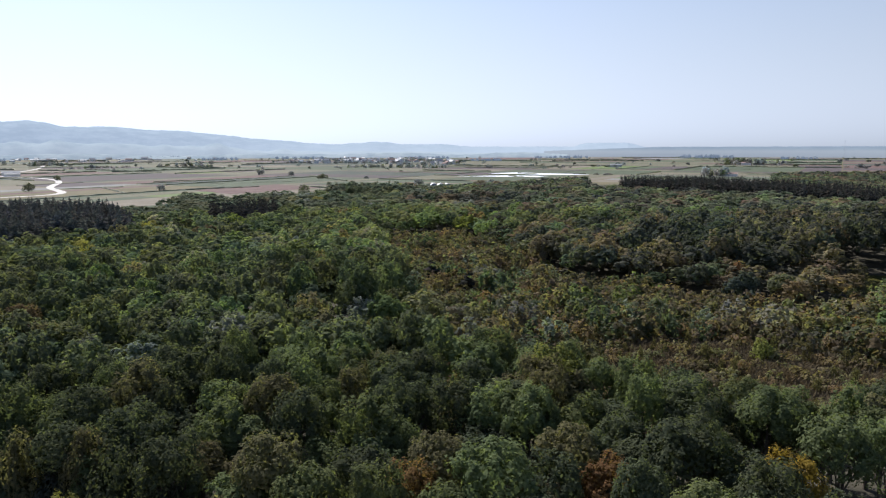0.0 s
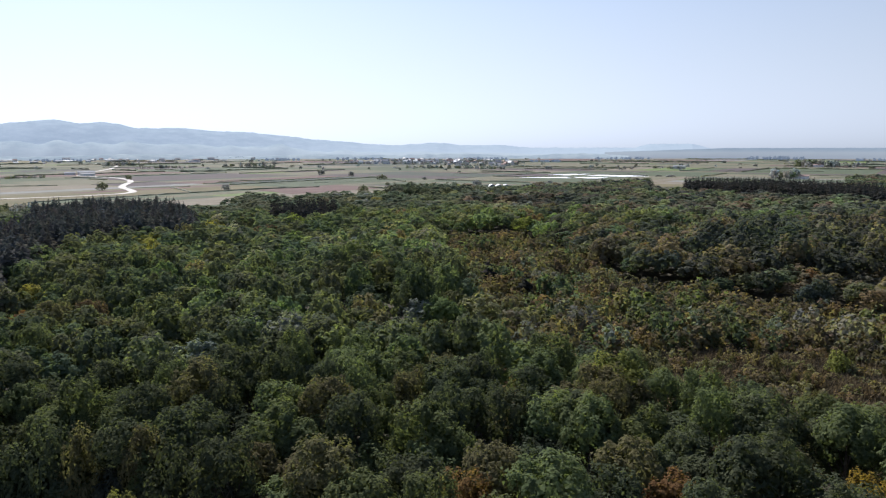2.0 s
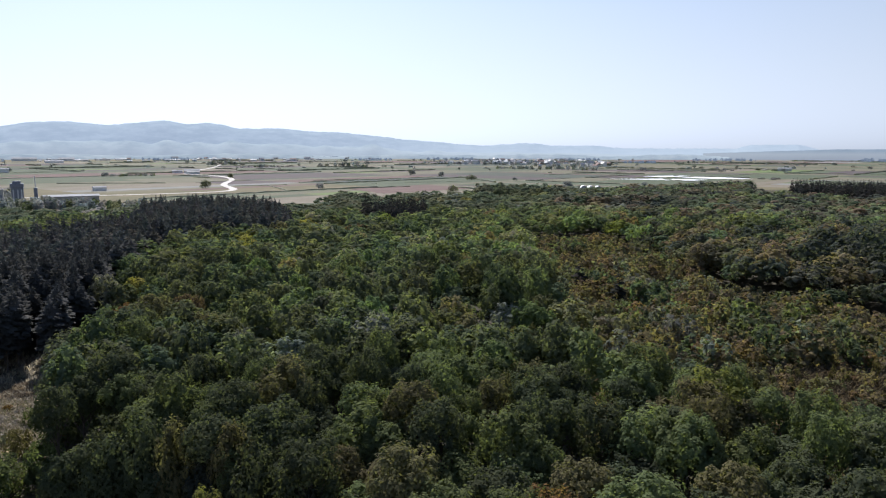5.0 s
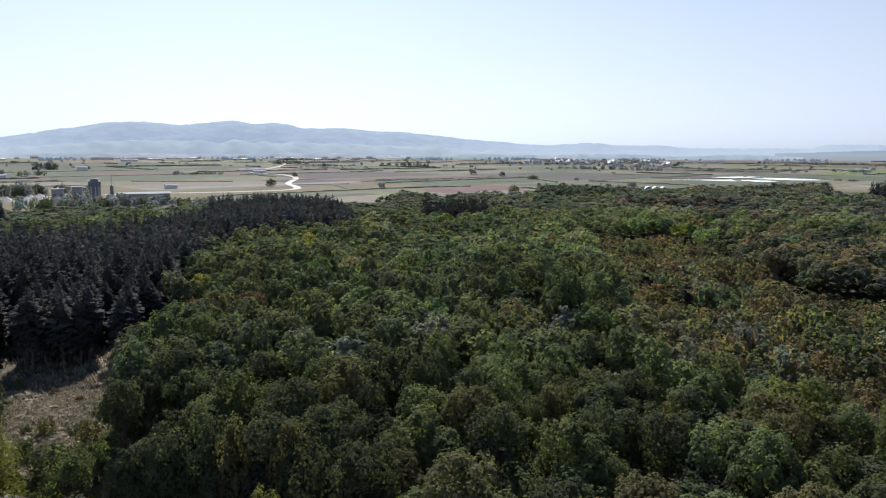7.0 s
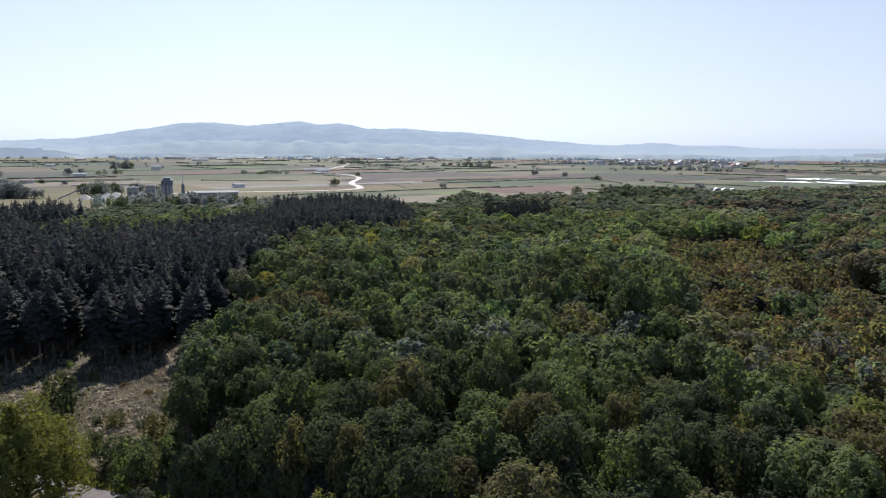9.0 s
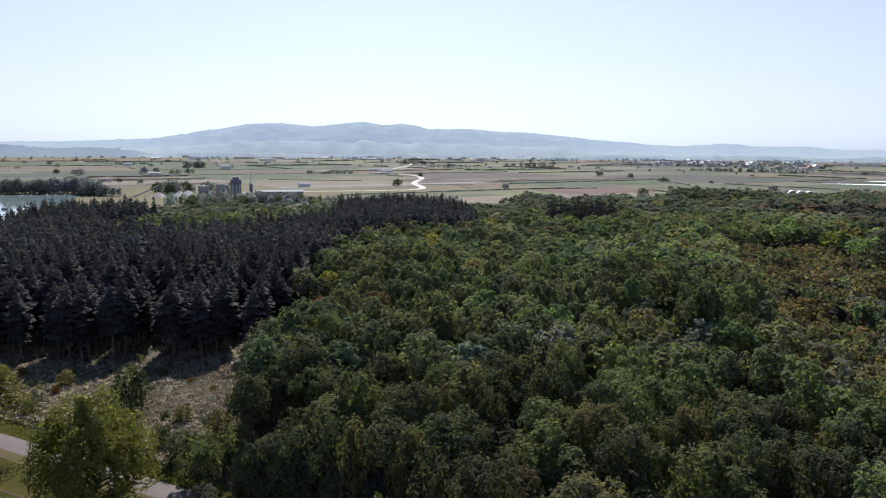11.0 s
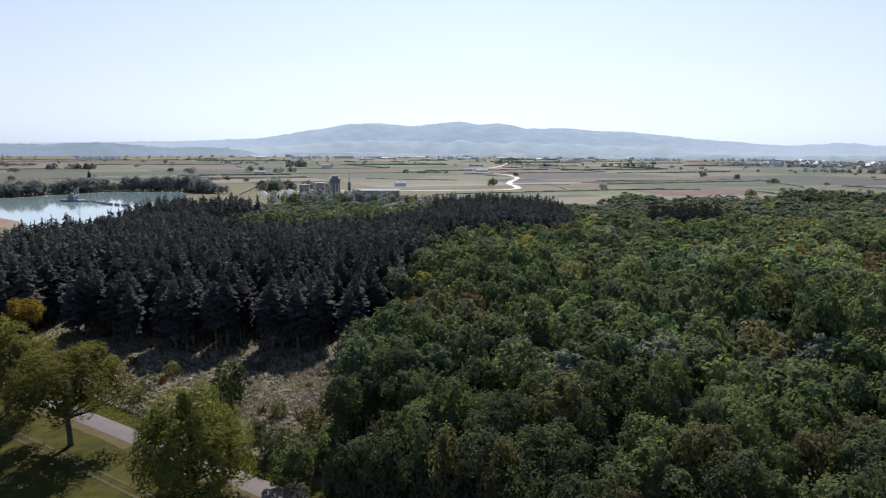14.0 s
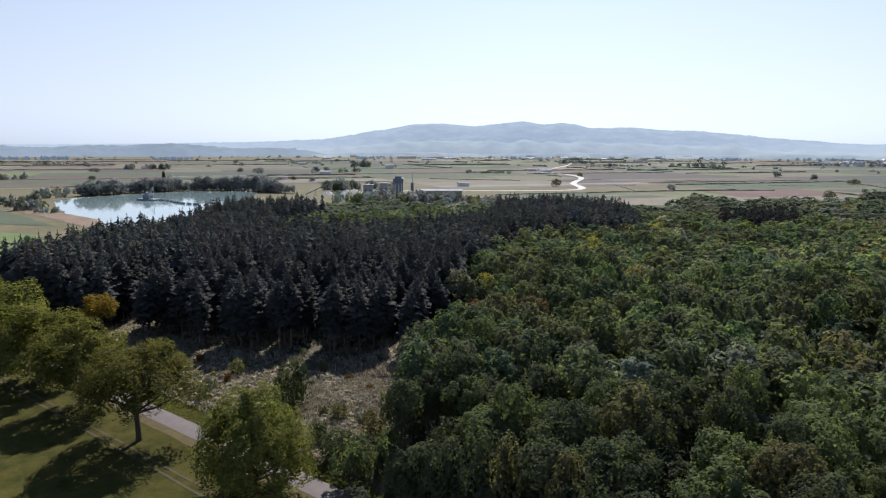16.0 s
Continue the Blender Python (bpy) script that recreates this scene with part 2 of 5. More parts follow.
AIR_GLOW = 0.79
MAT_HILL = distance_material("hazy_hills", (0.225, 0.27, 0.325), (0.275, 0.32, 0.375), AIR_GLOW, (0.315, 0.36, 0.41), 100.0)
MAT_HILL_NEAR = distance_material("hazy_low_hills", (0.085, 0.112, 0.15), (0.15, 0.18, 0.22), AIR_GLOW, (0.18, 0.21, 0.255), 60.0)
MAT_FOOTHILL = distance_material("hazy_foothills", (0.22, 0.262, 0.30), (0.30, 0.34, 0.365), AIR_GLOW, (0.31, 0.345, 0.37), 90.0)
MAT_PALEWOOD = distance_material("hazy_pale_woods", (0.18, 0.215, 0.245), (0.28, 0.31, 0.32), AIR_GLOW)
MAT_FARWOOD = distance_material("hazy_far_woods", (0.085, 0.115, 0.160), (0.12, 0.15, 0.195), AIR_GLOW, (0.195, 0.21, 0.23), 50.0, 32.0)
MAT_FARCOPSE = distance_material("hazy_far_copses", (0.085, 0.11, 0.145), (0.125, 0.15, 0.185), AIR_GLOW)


# ---- mesh tools ----
def mesh_of(name, verts, faces, material, smooth=False, species=None):
    """A mesh from vertex rows and equal-sided faces, fast."""
    verts, faces = np.asarray(verts, np.float32), np.asarray(faces, np.int32)
    me = bpy.data.meshes.new(name)
    k = faces.shape[1]
    me.vertices.add(len(verts))
    me.vertices.foreach_set("co", verts.ravel())
    me.loops.add(faces.size)
    me.loops.foreach_set("vertex_index", faces.ravel())
    me.polygons.add(len(faces))
    me.polygons.foreach_set("loop_start", np.arange(0, faces.size, k, dtype=np.int32))
    me.polygons.foreach_set("use_smooth", np.full(len(faces), smooth))
    if species is not None:
        at = me.attributes.new("species", "FLOAT_COLOR", "POINT")
        at.data.foreach_set("color", np.concatenate([species, np.ones((len(species), 1))], 1).astype(np.float32).ravel())
    me.materials.append(material)
    me.update(calc_edges=True)
    return me


def part(name, bm, material, parent, label=""):
    me = bpy.data.meshes.new(name)
    bm.to_mesh(me)
    bm.free()
    me.materials.append(material)
    ob = new(name, me)
    ob.parent = parent
    return tagged(ob, label)


def thing(name, x=0, y=0, z=0, turn=0, label="", category="", group=""):
    ob = new(name)
    ob.matrix_basis = pose(x, y, z, 0, 0, turn)
    return tagged(ob, label, category, group)


def box(bm, x0, y0, z0, x1, y1, z1, bevel=0.0):
    r = bmesh.ops.create_cube(bm, size=1.0, matrix=Matrix.Translation(((x0 + x1) / 2, (y0 + y1) / 2, (z0 + z1) / 2)) @ Matrix.Diagonal((x1 - x0, y1 - y0, z1 - z0, 1)))
    if bevel:
        es = {e for v in r["verts"] for e in v.link_edges}
        bmesh.ops.bevel(bm, geom=list(es), offset=bevel, segments=1, affect="EDGES")
    return bm


def tube(bm, pts, radii, sides=7):
    """A tapered limb along points."""
    rings = []
    for i, p in enumerate(pts):
        a, b = Vector(pts[max(i - 1, 0)]), Vector(pts[min(i + 1, len(pts) - 1)])
        q = (b - a).to_track_quat("Z", "Y")
        rings.append([bm.verts.new(Vector(p) + q @ Vector((radii[i] * math.cos(2 * math.pi * s / sides), radii[i] * math.sin(2 * math.pi * s / sides), 0))) for s in range(sides)])
    for a, b in zip(rings, rings[1:]):
        for s in range(sides):
            bm.faces.new((a[s], a[(s + 1) % sides], b[(s + 1) % sides], b[s]))
    bm.faces.new(rings[-1])
    return bm


def sheet(name, outline, z, material, label="", category="", wobble=0.0, step=0.0):
    """A level piece of ground inside an outline, its edge roughened."""
    pts = []
    n = len(outline)
    for i in range(n):
        a, b = Vector(outline[i]), Vector(outline[(i + 1) % n])
        m = max(1, int((b - a).length / step)) if step else 1
        for k in range(m):
            p = a.lerp(b, k / m)
            if wobble:
                v = noise.noise_vector(Vector((p.x, p.y, 3.3)) * (0.7 / max(step, 1.0)))
                p = p + Vector((v.x, v.y)) * wobble
            pts.append(p)
    bm = bmesh.new()
    bm.faces.new([bm.verts.new((p.x, p.y, z)) for p in pts])
    bmesh.ops.triangulate(bm, faces=bm.faces)
    bmesh.ops.recalc_face_normals(bm, faces=bm.faces)
    if bm.faces[:][0].normal.z < 0:
        bmesh.ops.reverse_faces(bm, faces=bm.faces)
    ob = part(name, bm, material, None, label)
    return tagged(ob, label, category, "", "structure")


def inside(p, poly):
    x, y = p
    hit = False
    for (x0, y0), (x1, y1) in zip(poly, poly[1:] + poly[:1]):
        if (y0 > y) != (y1 > y) and x < (x1 - x0) * (y - y0) / (y1 - y0) + x0:
            hit = not hit
    return hit


# ---- leaf and tree templates ----
rng = np.random.default_rng(7)


def unit(v):
    return v / np.maximum(np.linalg.norm(v, axis=-1, keepdims=True), 1e-9)


def leaf_quads(c, n, size):
    """Folded kites at c facing n: vertex rows and quads."""
    t = unit(np.cross(n, rng.normal(size=n.shape)))
    b = np.cross(n, t)
    s = size[:, None]
    v = np.stack([c - t * s * 0.55, c - b * s * 0.36 + n * s * 0.14, c + t * s * 0.6, c + b * s * 0.36 + n * s * 0.14], 1)
    return v.reshape(-1, 3), np.arange(len(c) * 4).reshape(-1, 4)


def leaf_tris(c, n, size):
    """Single three-cornered sprays, for far crowns."""
    t = unit(np.cross(n, rng.normal(size=n.shape)))
    b = np.cross(n, t)
    s = size[:, None]
    v = np.stack([c - t * s * 0.6 - b * s * 0.25, c + t * s * 0.6 - b * s * 0.3, c + b * s * 0.6 + t * s * 0.1], 1)
    return v.reshape(-1, 3), np.arange(len(c) * 3).reshape(-1, 3)


def crown(count, lobes, size, tall=1.15, lobe_r=0.42, leaf=leaf_quads, clumps=6, fill=0.14, rag=0.42):
    """A crown 1 wide to each side and 2 high: lobes on a dome, clumps on the lobes, leaf sprays on the clumps."""
    k = np.arange(lobes) + 0.5
    z = 1.0 - k / lobes * 1.28
    a = k * 2.39996 + rng.uniform(0, 6.283)
    d = unit(np.stack([np.cos(a) * np.sqrt(1 - z * z), np.sin(a) * np.sqrt(1 - z * z), z], 1) + 0.2 * rng.normal(size=(lobes, 3)))
    lc = d * np.array([0.68, 0.68, tall * 0.52]) * rng.uniform(0.74, 1.1, (lobes, 1))
    lr = lobe_r * rng.uniform(0.7, 1.25, lobes)
    m = lobes * clumps
    own = np.repeat(np.arange(lobes), clumps)
    cd = unit(rng.normal(size=(m, 3)) + 0.9 * unit(lc[own]) + [0, 0, 0.25])
    cc = lc[own] + cd * (lr[own] * rng.uniform(0.6, 0.95, m))[:, None]
    cr = lr[own] * rng.uniform(0.32, 0.62, m)
    pick = rng.integers(0, m, count * 3)
    o = unit(rng.normal(size=(count * 3, 3)) + 0.7 * cd[pick] + [0, 0, 0.35])
    p = cc[pick] + o * (cr[pick] * rng.uniform(0.6, 1.1, count * 3))[:, None]
    inner = (np.linalg.norm(p[:, None] - lc[None], axis=2) / lr[None]).min(1) < 0.62
    idx = np.where(~inner)[0][:count]
    p, o, own = p[idx], o[idx], pick[idx] // clumps
    n = unit(0.85 * o + 0.6 * unit(p - lc[own]) + 0.3 * unit(p + [0, 0, 0.35]) + rag * rng.normal(size=o.shape) + np.array([0, 0, 0.05]))
    lo, hi = np.percentile(p[:, 2], 1), np.percentile(p[:, 2], 99)
    p = p * [1, 1, 2.0 / (hi - lo)] - [0, 0, lo * 2.0 / (hi - lo)]
    s = size * rng.uniform(0.6, 1.35, len(p))
    k = int(len(p) * fill)
    if k:
        own = rng.integers(0, lobes, k)
        q = unit(rng.normal(size=(k, 3)))
        f = (lc[own] + q * (lr[own] * rng.uniform(0.25, 0.6, k))[:, None]) * [1, 1, 2.0 / (hi - lo)] - [0, 0, lo * 2.0 / (hi - lo)]
        p, n, s = np.concatenate([p, f]), np.concatenate([n, q]), np.concatenate([s, size * rng.uniform(1.5, 2.1, k)])
    return leaf(p, n, s)


def spruce(whorls, arms, bare=0.22, twigs=2, wide=0.5, hang=1.0):
    """A stem 1 high with whorls of boughs that droop and lift again at the tip; each bough carries sprays to both sides and one at its end."""
    V, Q = [], []

    def kite(a, b, side, w, sag):
        k = len(V)
        m = a * 0.42 + b * 0.58
        V.extend([a, m - side * w - [0, 0, sag], b, m + side * w - [0, 0, sag]])
        Q.append((k, k + 1, k + 2, k + 3))

    for w in range(whorls):
        u = max(0.0, (w + rng.uniform(-0.35, 0.35)) / whorls)
        z = bare + (0.985 - bare) * u
        r = (min(1.0, (1.0 - u) / 0.5) ** 0.85 * (0.72 + 0.28 * min(1, u * 4)) + 0.04) * rng.uniform(0.86, 1.1)
        n = max(4, int(arms * (0.55 + 0.45 * (1 - u)) + 0.5))
        for a in range(n):
            th = 2 * math.pi * (a + rng.uniform(-0.4, 0.4)) / n + w * 2.4
            rr = r * rng.uniform(0.55, 1.2)
            d, s = np.array([math.cos(th), math.sin(th), 0]), np.array([-math.sin(th), math.cos(th), 0])
            droop = hang * rng.uniform(0.35, 1.45) * (0.3 + 0.7 * (1 - u))
            zz = min(0.975, z + rng.uniform(-0.6, 0.6) * (0.985 - bare) / whorls)
            bough = lambda q: d * rr * q + [0, 0, zz - droop * (0.085 * q - 0.045 * q * q) * (0.4 + r)]
            for j in range(twigs):
                q = (j + rng.uniform(0.2, 0.8)) / (twigs + 0.4)
                at = bough(q)
                span = rr * (0.62 - 0.3 * q) * rng.uniform(0.7, 1.2)
                for side in (-1, 1):
                    out = unit(d * rng.uniform(0.5, 1.0) + s * side)
                    kite(at, at + out * span + [0, 0, -0.02 * rng.uniform(0.2, 1.8)], np.cross(out, [0, 0, 1]) + [0, 0, 0.05 * rng.normal()], span * wide * 0.42, 0.006)
            kite(bough(0.45 if twigs else 0.0), bough(1.0) + [0, 0, 0.004], s + [0, 0, 0.05 * rng.normal()], rr * wide * 0.30, 0.008 if twigs else 0.02)
    kite(np.array([0, 0, 0.91]), np.array([0, 0, 0.99]), np.array([1.0, 0, 0]), 0.03, 0.0)
    kite(np.array([0, 0, 0.91]), np.array([0, 0, 0.99]), np.array([0, 1.0, 0]), 0.03, 0.0)
    return np.array(V, float), np.array(Q)


def trunk_mesh(height, spread, limbs, seed, girth=0.22):
    """A tapered trunk that forks into limbs; made 1:1 in metres."""
    r = random.Random(seed)
    bm = bmesh.new()
    bend = (r.uniform(-0.3, 0.3), r.uniform(-0.3, 0.3))
    fork = height * 0.42
    tube(bm, [(0, 0, -0.2), (bend[0] * 0.3, bend[1] * 0.3, fork * 0.5), (bend[0], bend[1], fork), (bend[0] * 0.5, bend[1] * 1.4, height * 0.8)],
         [girth * 1.35, girth, girth * 0.8, girth * 0.25])
    for i in range(limbs):
        a = 2 * math.pi * (i + r.uniform(-0.3, 0.3)) / limbs
        z0 = fork * r.uniform(0.8, 1.25)
        R = spread * r.uniform(0.55, 0.85)
        p1 = (bend[0] + math.cos(a) * R * 0.45, bend[1] + math.sin(a) * R * 0.45, z0 + height * 0.13)
        p2 = (bend[0] + math.cos(a + 0.2) * R, bend[1] + math.sin(a + 0.2) * R, z0 + height * r.uniform(0.22, 0.38))
        tube(bm, [(bend[0] * 0.9, bend[1] * 0.9, z0), p1, p2], [girth * 0.55, girth * 0.36, girth * 0.1], 5)
        b = a + r.uniform(-0.9, 0.9)
        tube(bm, [p1, (p1[0] + math.cos(b) * R * 0.4, p1[1] + math.sin(b) * R * 0.4, p1[2] + height * 0.16)], [girth * 0.3, girth * 0.07], 4)
    return bm


def wood_mass(name, places, templates, label, category, material=None, leaf_gain=1.25):
    """Many far plants joined into one piece: rows of (x, y, z, radius, height scale, species)."""
    V, Q, C, k = [], [], [], 0
    for x, y, z, r, h, kind in places:
        v, q = templates[rng.integers(len(templates))]
        a = rng.uniform(0, 6.283)
        ca, sa = math.cos(a), math.sin(a)
        w = np.stack([x + r * (v[:, 0] * ca - v[:, 1] * sa), y + r * (v[:, 0] * sa + v[:, 1] * ca), z + h * v[:, 2]], 1)
        # the gain scales the leaf colour as a whole
        col = np.array(LEAF[kind]) * leaf_gain * rng.uniform(0.78, 1.22) * np.array([rng.uniform(0.88, 1.12), 1, rng.uniform(0.9, 1.1) if kind in ("green", "deep", "olive", "lime") else rng.uniform(0.88, 1.05)])
        V.append(w)
        Q.append(q + k)
        C.append(np.repeat(col[None], len(v), 0))
        k += len(v)
    ob = new(name, mesh_of(name, np.concatenate(V), np.concatenate(Q), material or MAT_WOODS, species=np.concatenate(C)))
    return tagged(ob, label, category, "", "stuff")

# ---- the plan ----
WOOD = [(78, 46), (40, 54), (0, 53), (-30, 52), (-50, 62), (-66, 74), (-76, 90), (-86, 104), (-100, 124), (-112, 134), (-140, 114), (-176, 101),
        (-206, 86), (-262, 96), (-300, 120), (-334, 158), (-345, 200), (-394, 262), (-388, 355), (-380, 400), (-338, 436), (-290, 408), (-258, 428), (-236, 440), (-204, 432),
        (-190, 480), (-210, 545), (-177, 568), (-112, 600), (-104, 690), (46, 754), (209, 948), (420, 1020), (690, 1080), (900, 900), (420, 300), (190, 90)]
SPRUCE_STAND = [(-113, 135), (-140, 115), (-176, 102), (-206, 87), (-250, 94), (-266, 116), (-288, 142), (-304, 180), (-362, 250), (-340, 256), (-304, 228), (-266, 215),
                (-230, 218), (-217, 256), (-213, 310), (-262, 374), (-240, 424), (-210, 416), (-176, 380), (-139, 318), (-140, 298), (-162, 292),
                (-171, 270), (-155, 223), (-138, 186), (-121, 150)]
SPRUCE_BACK = [(-356, 236), (-332, 216), (-306, 230), (-300, 254), (-318, 284), (-345, 288)]
SPRUCE_CLUMP = [(-128, 384), (-100, 360), (-92, 392), (-106, 446), (-136, 412)]
SPRUCE_ROW = [(175, 700), (223, 606), (268, 566), (296, 480), (336, 532), (310, 655), (272, 735), (188, 742)]
SCRUB = [(-37, 140), (-18, 141), (2, 132), (16, 129), (28, 117), (44, 106), (56, 103), (80, 108), (112, 150), (128, 195), (106, 197), (82, 214), (44, 246), (31, 325), (6, 374),
         (-41, 350), (-34, 328), (-19, 259), (-12, 199), (-4, 165), (-22, 146)]
SCRUB_EAST = [(100, 148), (150, 150), (196, 205), (200, 236), (134, 226), (106, 197)]
FAR_TALL = [(-100, 588), (-28, 588), (-18, 645), (-96, 660)]   # a taller group at the far edge
FAR_DARK = [(-28, 498), (50, 505), (46, 560), (-25, 556)]
GLADE = [(134, 214), (185, 216), (215, 262), (150, 268), (136, 246)]
HEATH = [(6, 134), (17, 129), (29, 117), (44, 107), (56, 104), (78, 108), (104, 142), (84, 164), (50, 172), (20, 160)]
HOLLOW = [(-42, 150), (-10, 151), (-8, 160), (-42, 159)]   # a narrow gap with young birches
TALL = [(-62, 150), (-44, 164), (-8, 168), (-8, 215), (-62, 212)]   # a darker, taller group behind the gap; deep green also carries its shaded front
EAST_DARK = [(70, 262), (96, 236), (118, 236), (132, 240), (150, 272), (205, 266), (290, 300), (240, 350), (100, 330)]   # tall trees behind the glade; their shaded front is put into dark leaves
ROAD_Y0, ROAD_Y1 = 75.6, 79.5


def species_at(x, y):
    """Which broadleaved kind grows here: brown oaks to the east, bright green to the west and north; some dark kinds
    stand in for shade.
    """
    if inside((x, y), TALL):
        return "deep"
    if inside((x, y), FAR_DARK):
        return str(rng.choice(["dark", "deep", "umber"]))
    # shade on this wood edge put into dark leaf kinds
    if inside((x, y), EAST_DARK):
        return "dark" if rng.uniform() < 0.7 else "umber"
    if y >= 330 and x > 20:
        return str(rng.choice(["deep", "umber", "deep", "green", "dark"]))
    # near edge: deep kinds carry the dark of shaded sides and lens vignetting
    if y < 72:
        return str(rng.choice(["deep", "green", "deep", "green"]))
    if y < 104 and -70 < x < 5 and rng.uniform() < 0.8:
        return str(rng.choice(["deep", "olive", "green", "green", "deep", "green"]))
    if 80 < y < 128 and x > -36 and rng.uniform() < 0.75:
        return str(rng.choice(["green", "green", "green", "deep", "olive"]))
    if 145 < y < 330 and x > 22:
        return str(rng.choice(["umber", "umber", "dark", "deep", "dark", "brown", "umber"]))
    v = noise.noise(Vector((x, y, 0)) * 0.022)
    w = noise.noise(Vector((x, y, 9)) * 0.11)
    east = (x - 0.12 * y + 10) / 90.0
    u = rng.uniform(-0.35, 0.35)
    s = east * 0.55 + v * 0.9 + w * 0.5 + u
    if y < 145:
        s -= 0.95
    if s > 1.45:
        return str(rng.choice(["umber", "umber", "umber", "brown", "olive"])) if y > 145 else "brown"
    if s > 0.75:
        return str(rng.choice(["umber", "olive", "brown", "olive", "deep"])) if y > 145 else "olive"
    r = rng.uniform()
    if r < 0.015:
        return "lime"
    if r < 0.05 and y > 112:
        return "grey"
    if r < 0.06 and y > 112:
        return "brown"
    return "deep" if s < -0.35 else ("olive" if r > 0.8 else "green")


# ---- ground ----
def ground():
    V, Q = [(0.0, 0.0, 0.0)], []
    rings = [0, 60, 150, 300, 500, 800, 1200, 1800, 2600, 3600, 5200]
    k = 72
    V = [(r * math.cos(2 * math.pi * i / k), r * math.sin(2 * math.pi * i / k), 0.0) for r in rings[1:] for i in range(k)]
    Q = [(a * k + i, (a + 1) * k + i, (a + 1) * k + (i + 1) % k, a * k + (i + 1) % k) for a in range(len(rings) - 2) for i in range(k)]
    V += [(0.0, 0.0, 0.0)]
    Q += [(len(V) - 1, i, i + 1, (i + 2) % k) for i in range(0, k, 2)]
    return tagged(new("ground", mesh_of("ground", V, Q, MAT_GROUND)), "wide flat plain of dry olive grassland", "ground", "", "structure")


ground()
sheet("forest_floor", WOOD, 0.03, MAT_FLOOR, "brown leaf litter under the wood", "forest floor", 3.0, 8.0)
sheet("meadow", [(-420, 10), (-40, 10), (-30, 52), (-50, 66), (-66, 83), (-420, 84)], 0.06, MAT_MEADOW, "sunlit short meadow grass beside the lane", "meadow")
sheet("clearing", [(-66, 83), (-78, 92), (-88, 106), (-102, 126), (-114, 140), (-145, 125), (-180, 112), (-212, 90), (-212, 83)], 0.09, MAT_CLEARING,
      "felled clearing with pale dead grass", "clearing", 1.5, 4.0)
sheet("heath", HEATH, 0.09, MAT_VERGE, "brown heath ground in a gap of the wood", "heath", 2.0, 4.0)
sheet("glade", GLADE, 0.09, MAT_MEADOW, "small sunlit grass glade in the wood", "glade", 2.0, 5.0)


def lane():
    """The metalled lane with a low crown, and its verges."""
    V, Q = [], []
    xs = list(range(-420, 41, 10))
    for x in xs:
        for k in range(5):
            u = k / 4
            V.append((x, ROAD_Y0 + (ROAD_Y1 - ROAD_Y0) * u + 0.12 * math.sin(x * 0.05), 0.12 + 0.06 * math.sin(math.pi * u)))
    for i in range(len(xs) - 1):
        for k in range(4):
            a = i * 5 + k
            Q.append((a, a + 5, a + 6, a + 1))
    return tagged(new("road", mesh_of("road", V, Q, MAT_ROAD)), "narrow pale grey asphalt lane without markings", "road", "", "structure")


lane()
sheet("verge", [(-420, ROAD_Y0 - 1.9), (40, ROAD_Y0 - 1.9), (40, ROAD_Y0 + 0.2), (-420, ROAD_Y0 + 0.2)], 0.09, MAT_VERGE, "worn brown verge along the lane", "verge", 0.35, 2.0)
for k, (y0, y1) in enumerate(((65.4, 65.95), (66.9, 67.4))):
    V, Q = [], []
    for i, x in enumerate(range(-420, -39, 4)):
        w = 0.16 * noise.noise(Vector((x * 0.08, k * 5, 0)))
        V += [(x, y0 + w, 0.1), (x, y1 + w + 0.12 * noise.noise(Vector((x * 0.3, k, 4))), 0.1)]
        if i:
            a = 2 * i
            Q.append((a - 2, a, a + 1, a - 1))
    tagged(new("track_rut", mesh_of("track_rut", V, Q, MAT_TRACK)), "bare dry wheel rut through the meadow", "track", "track ruts", "structure")


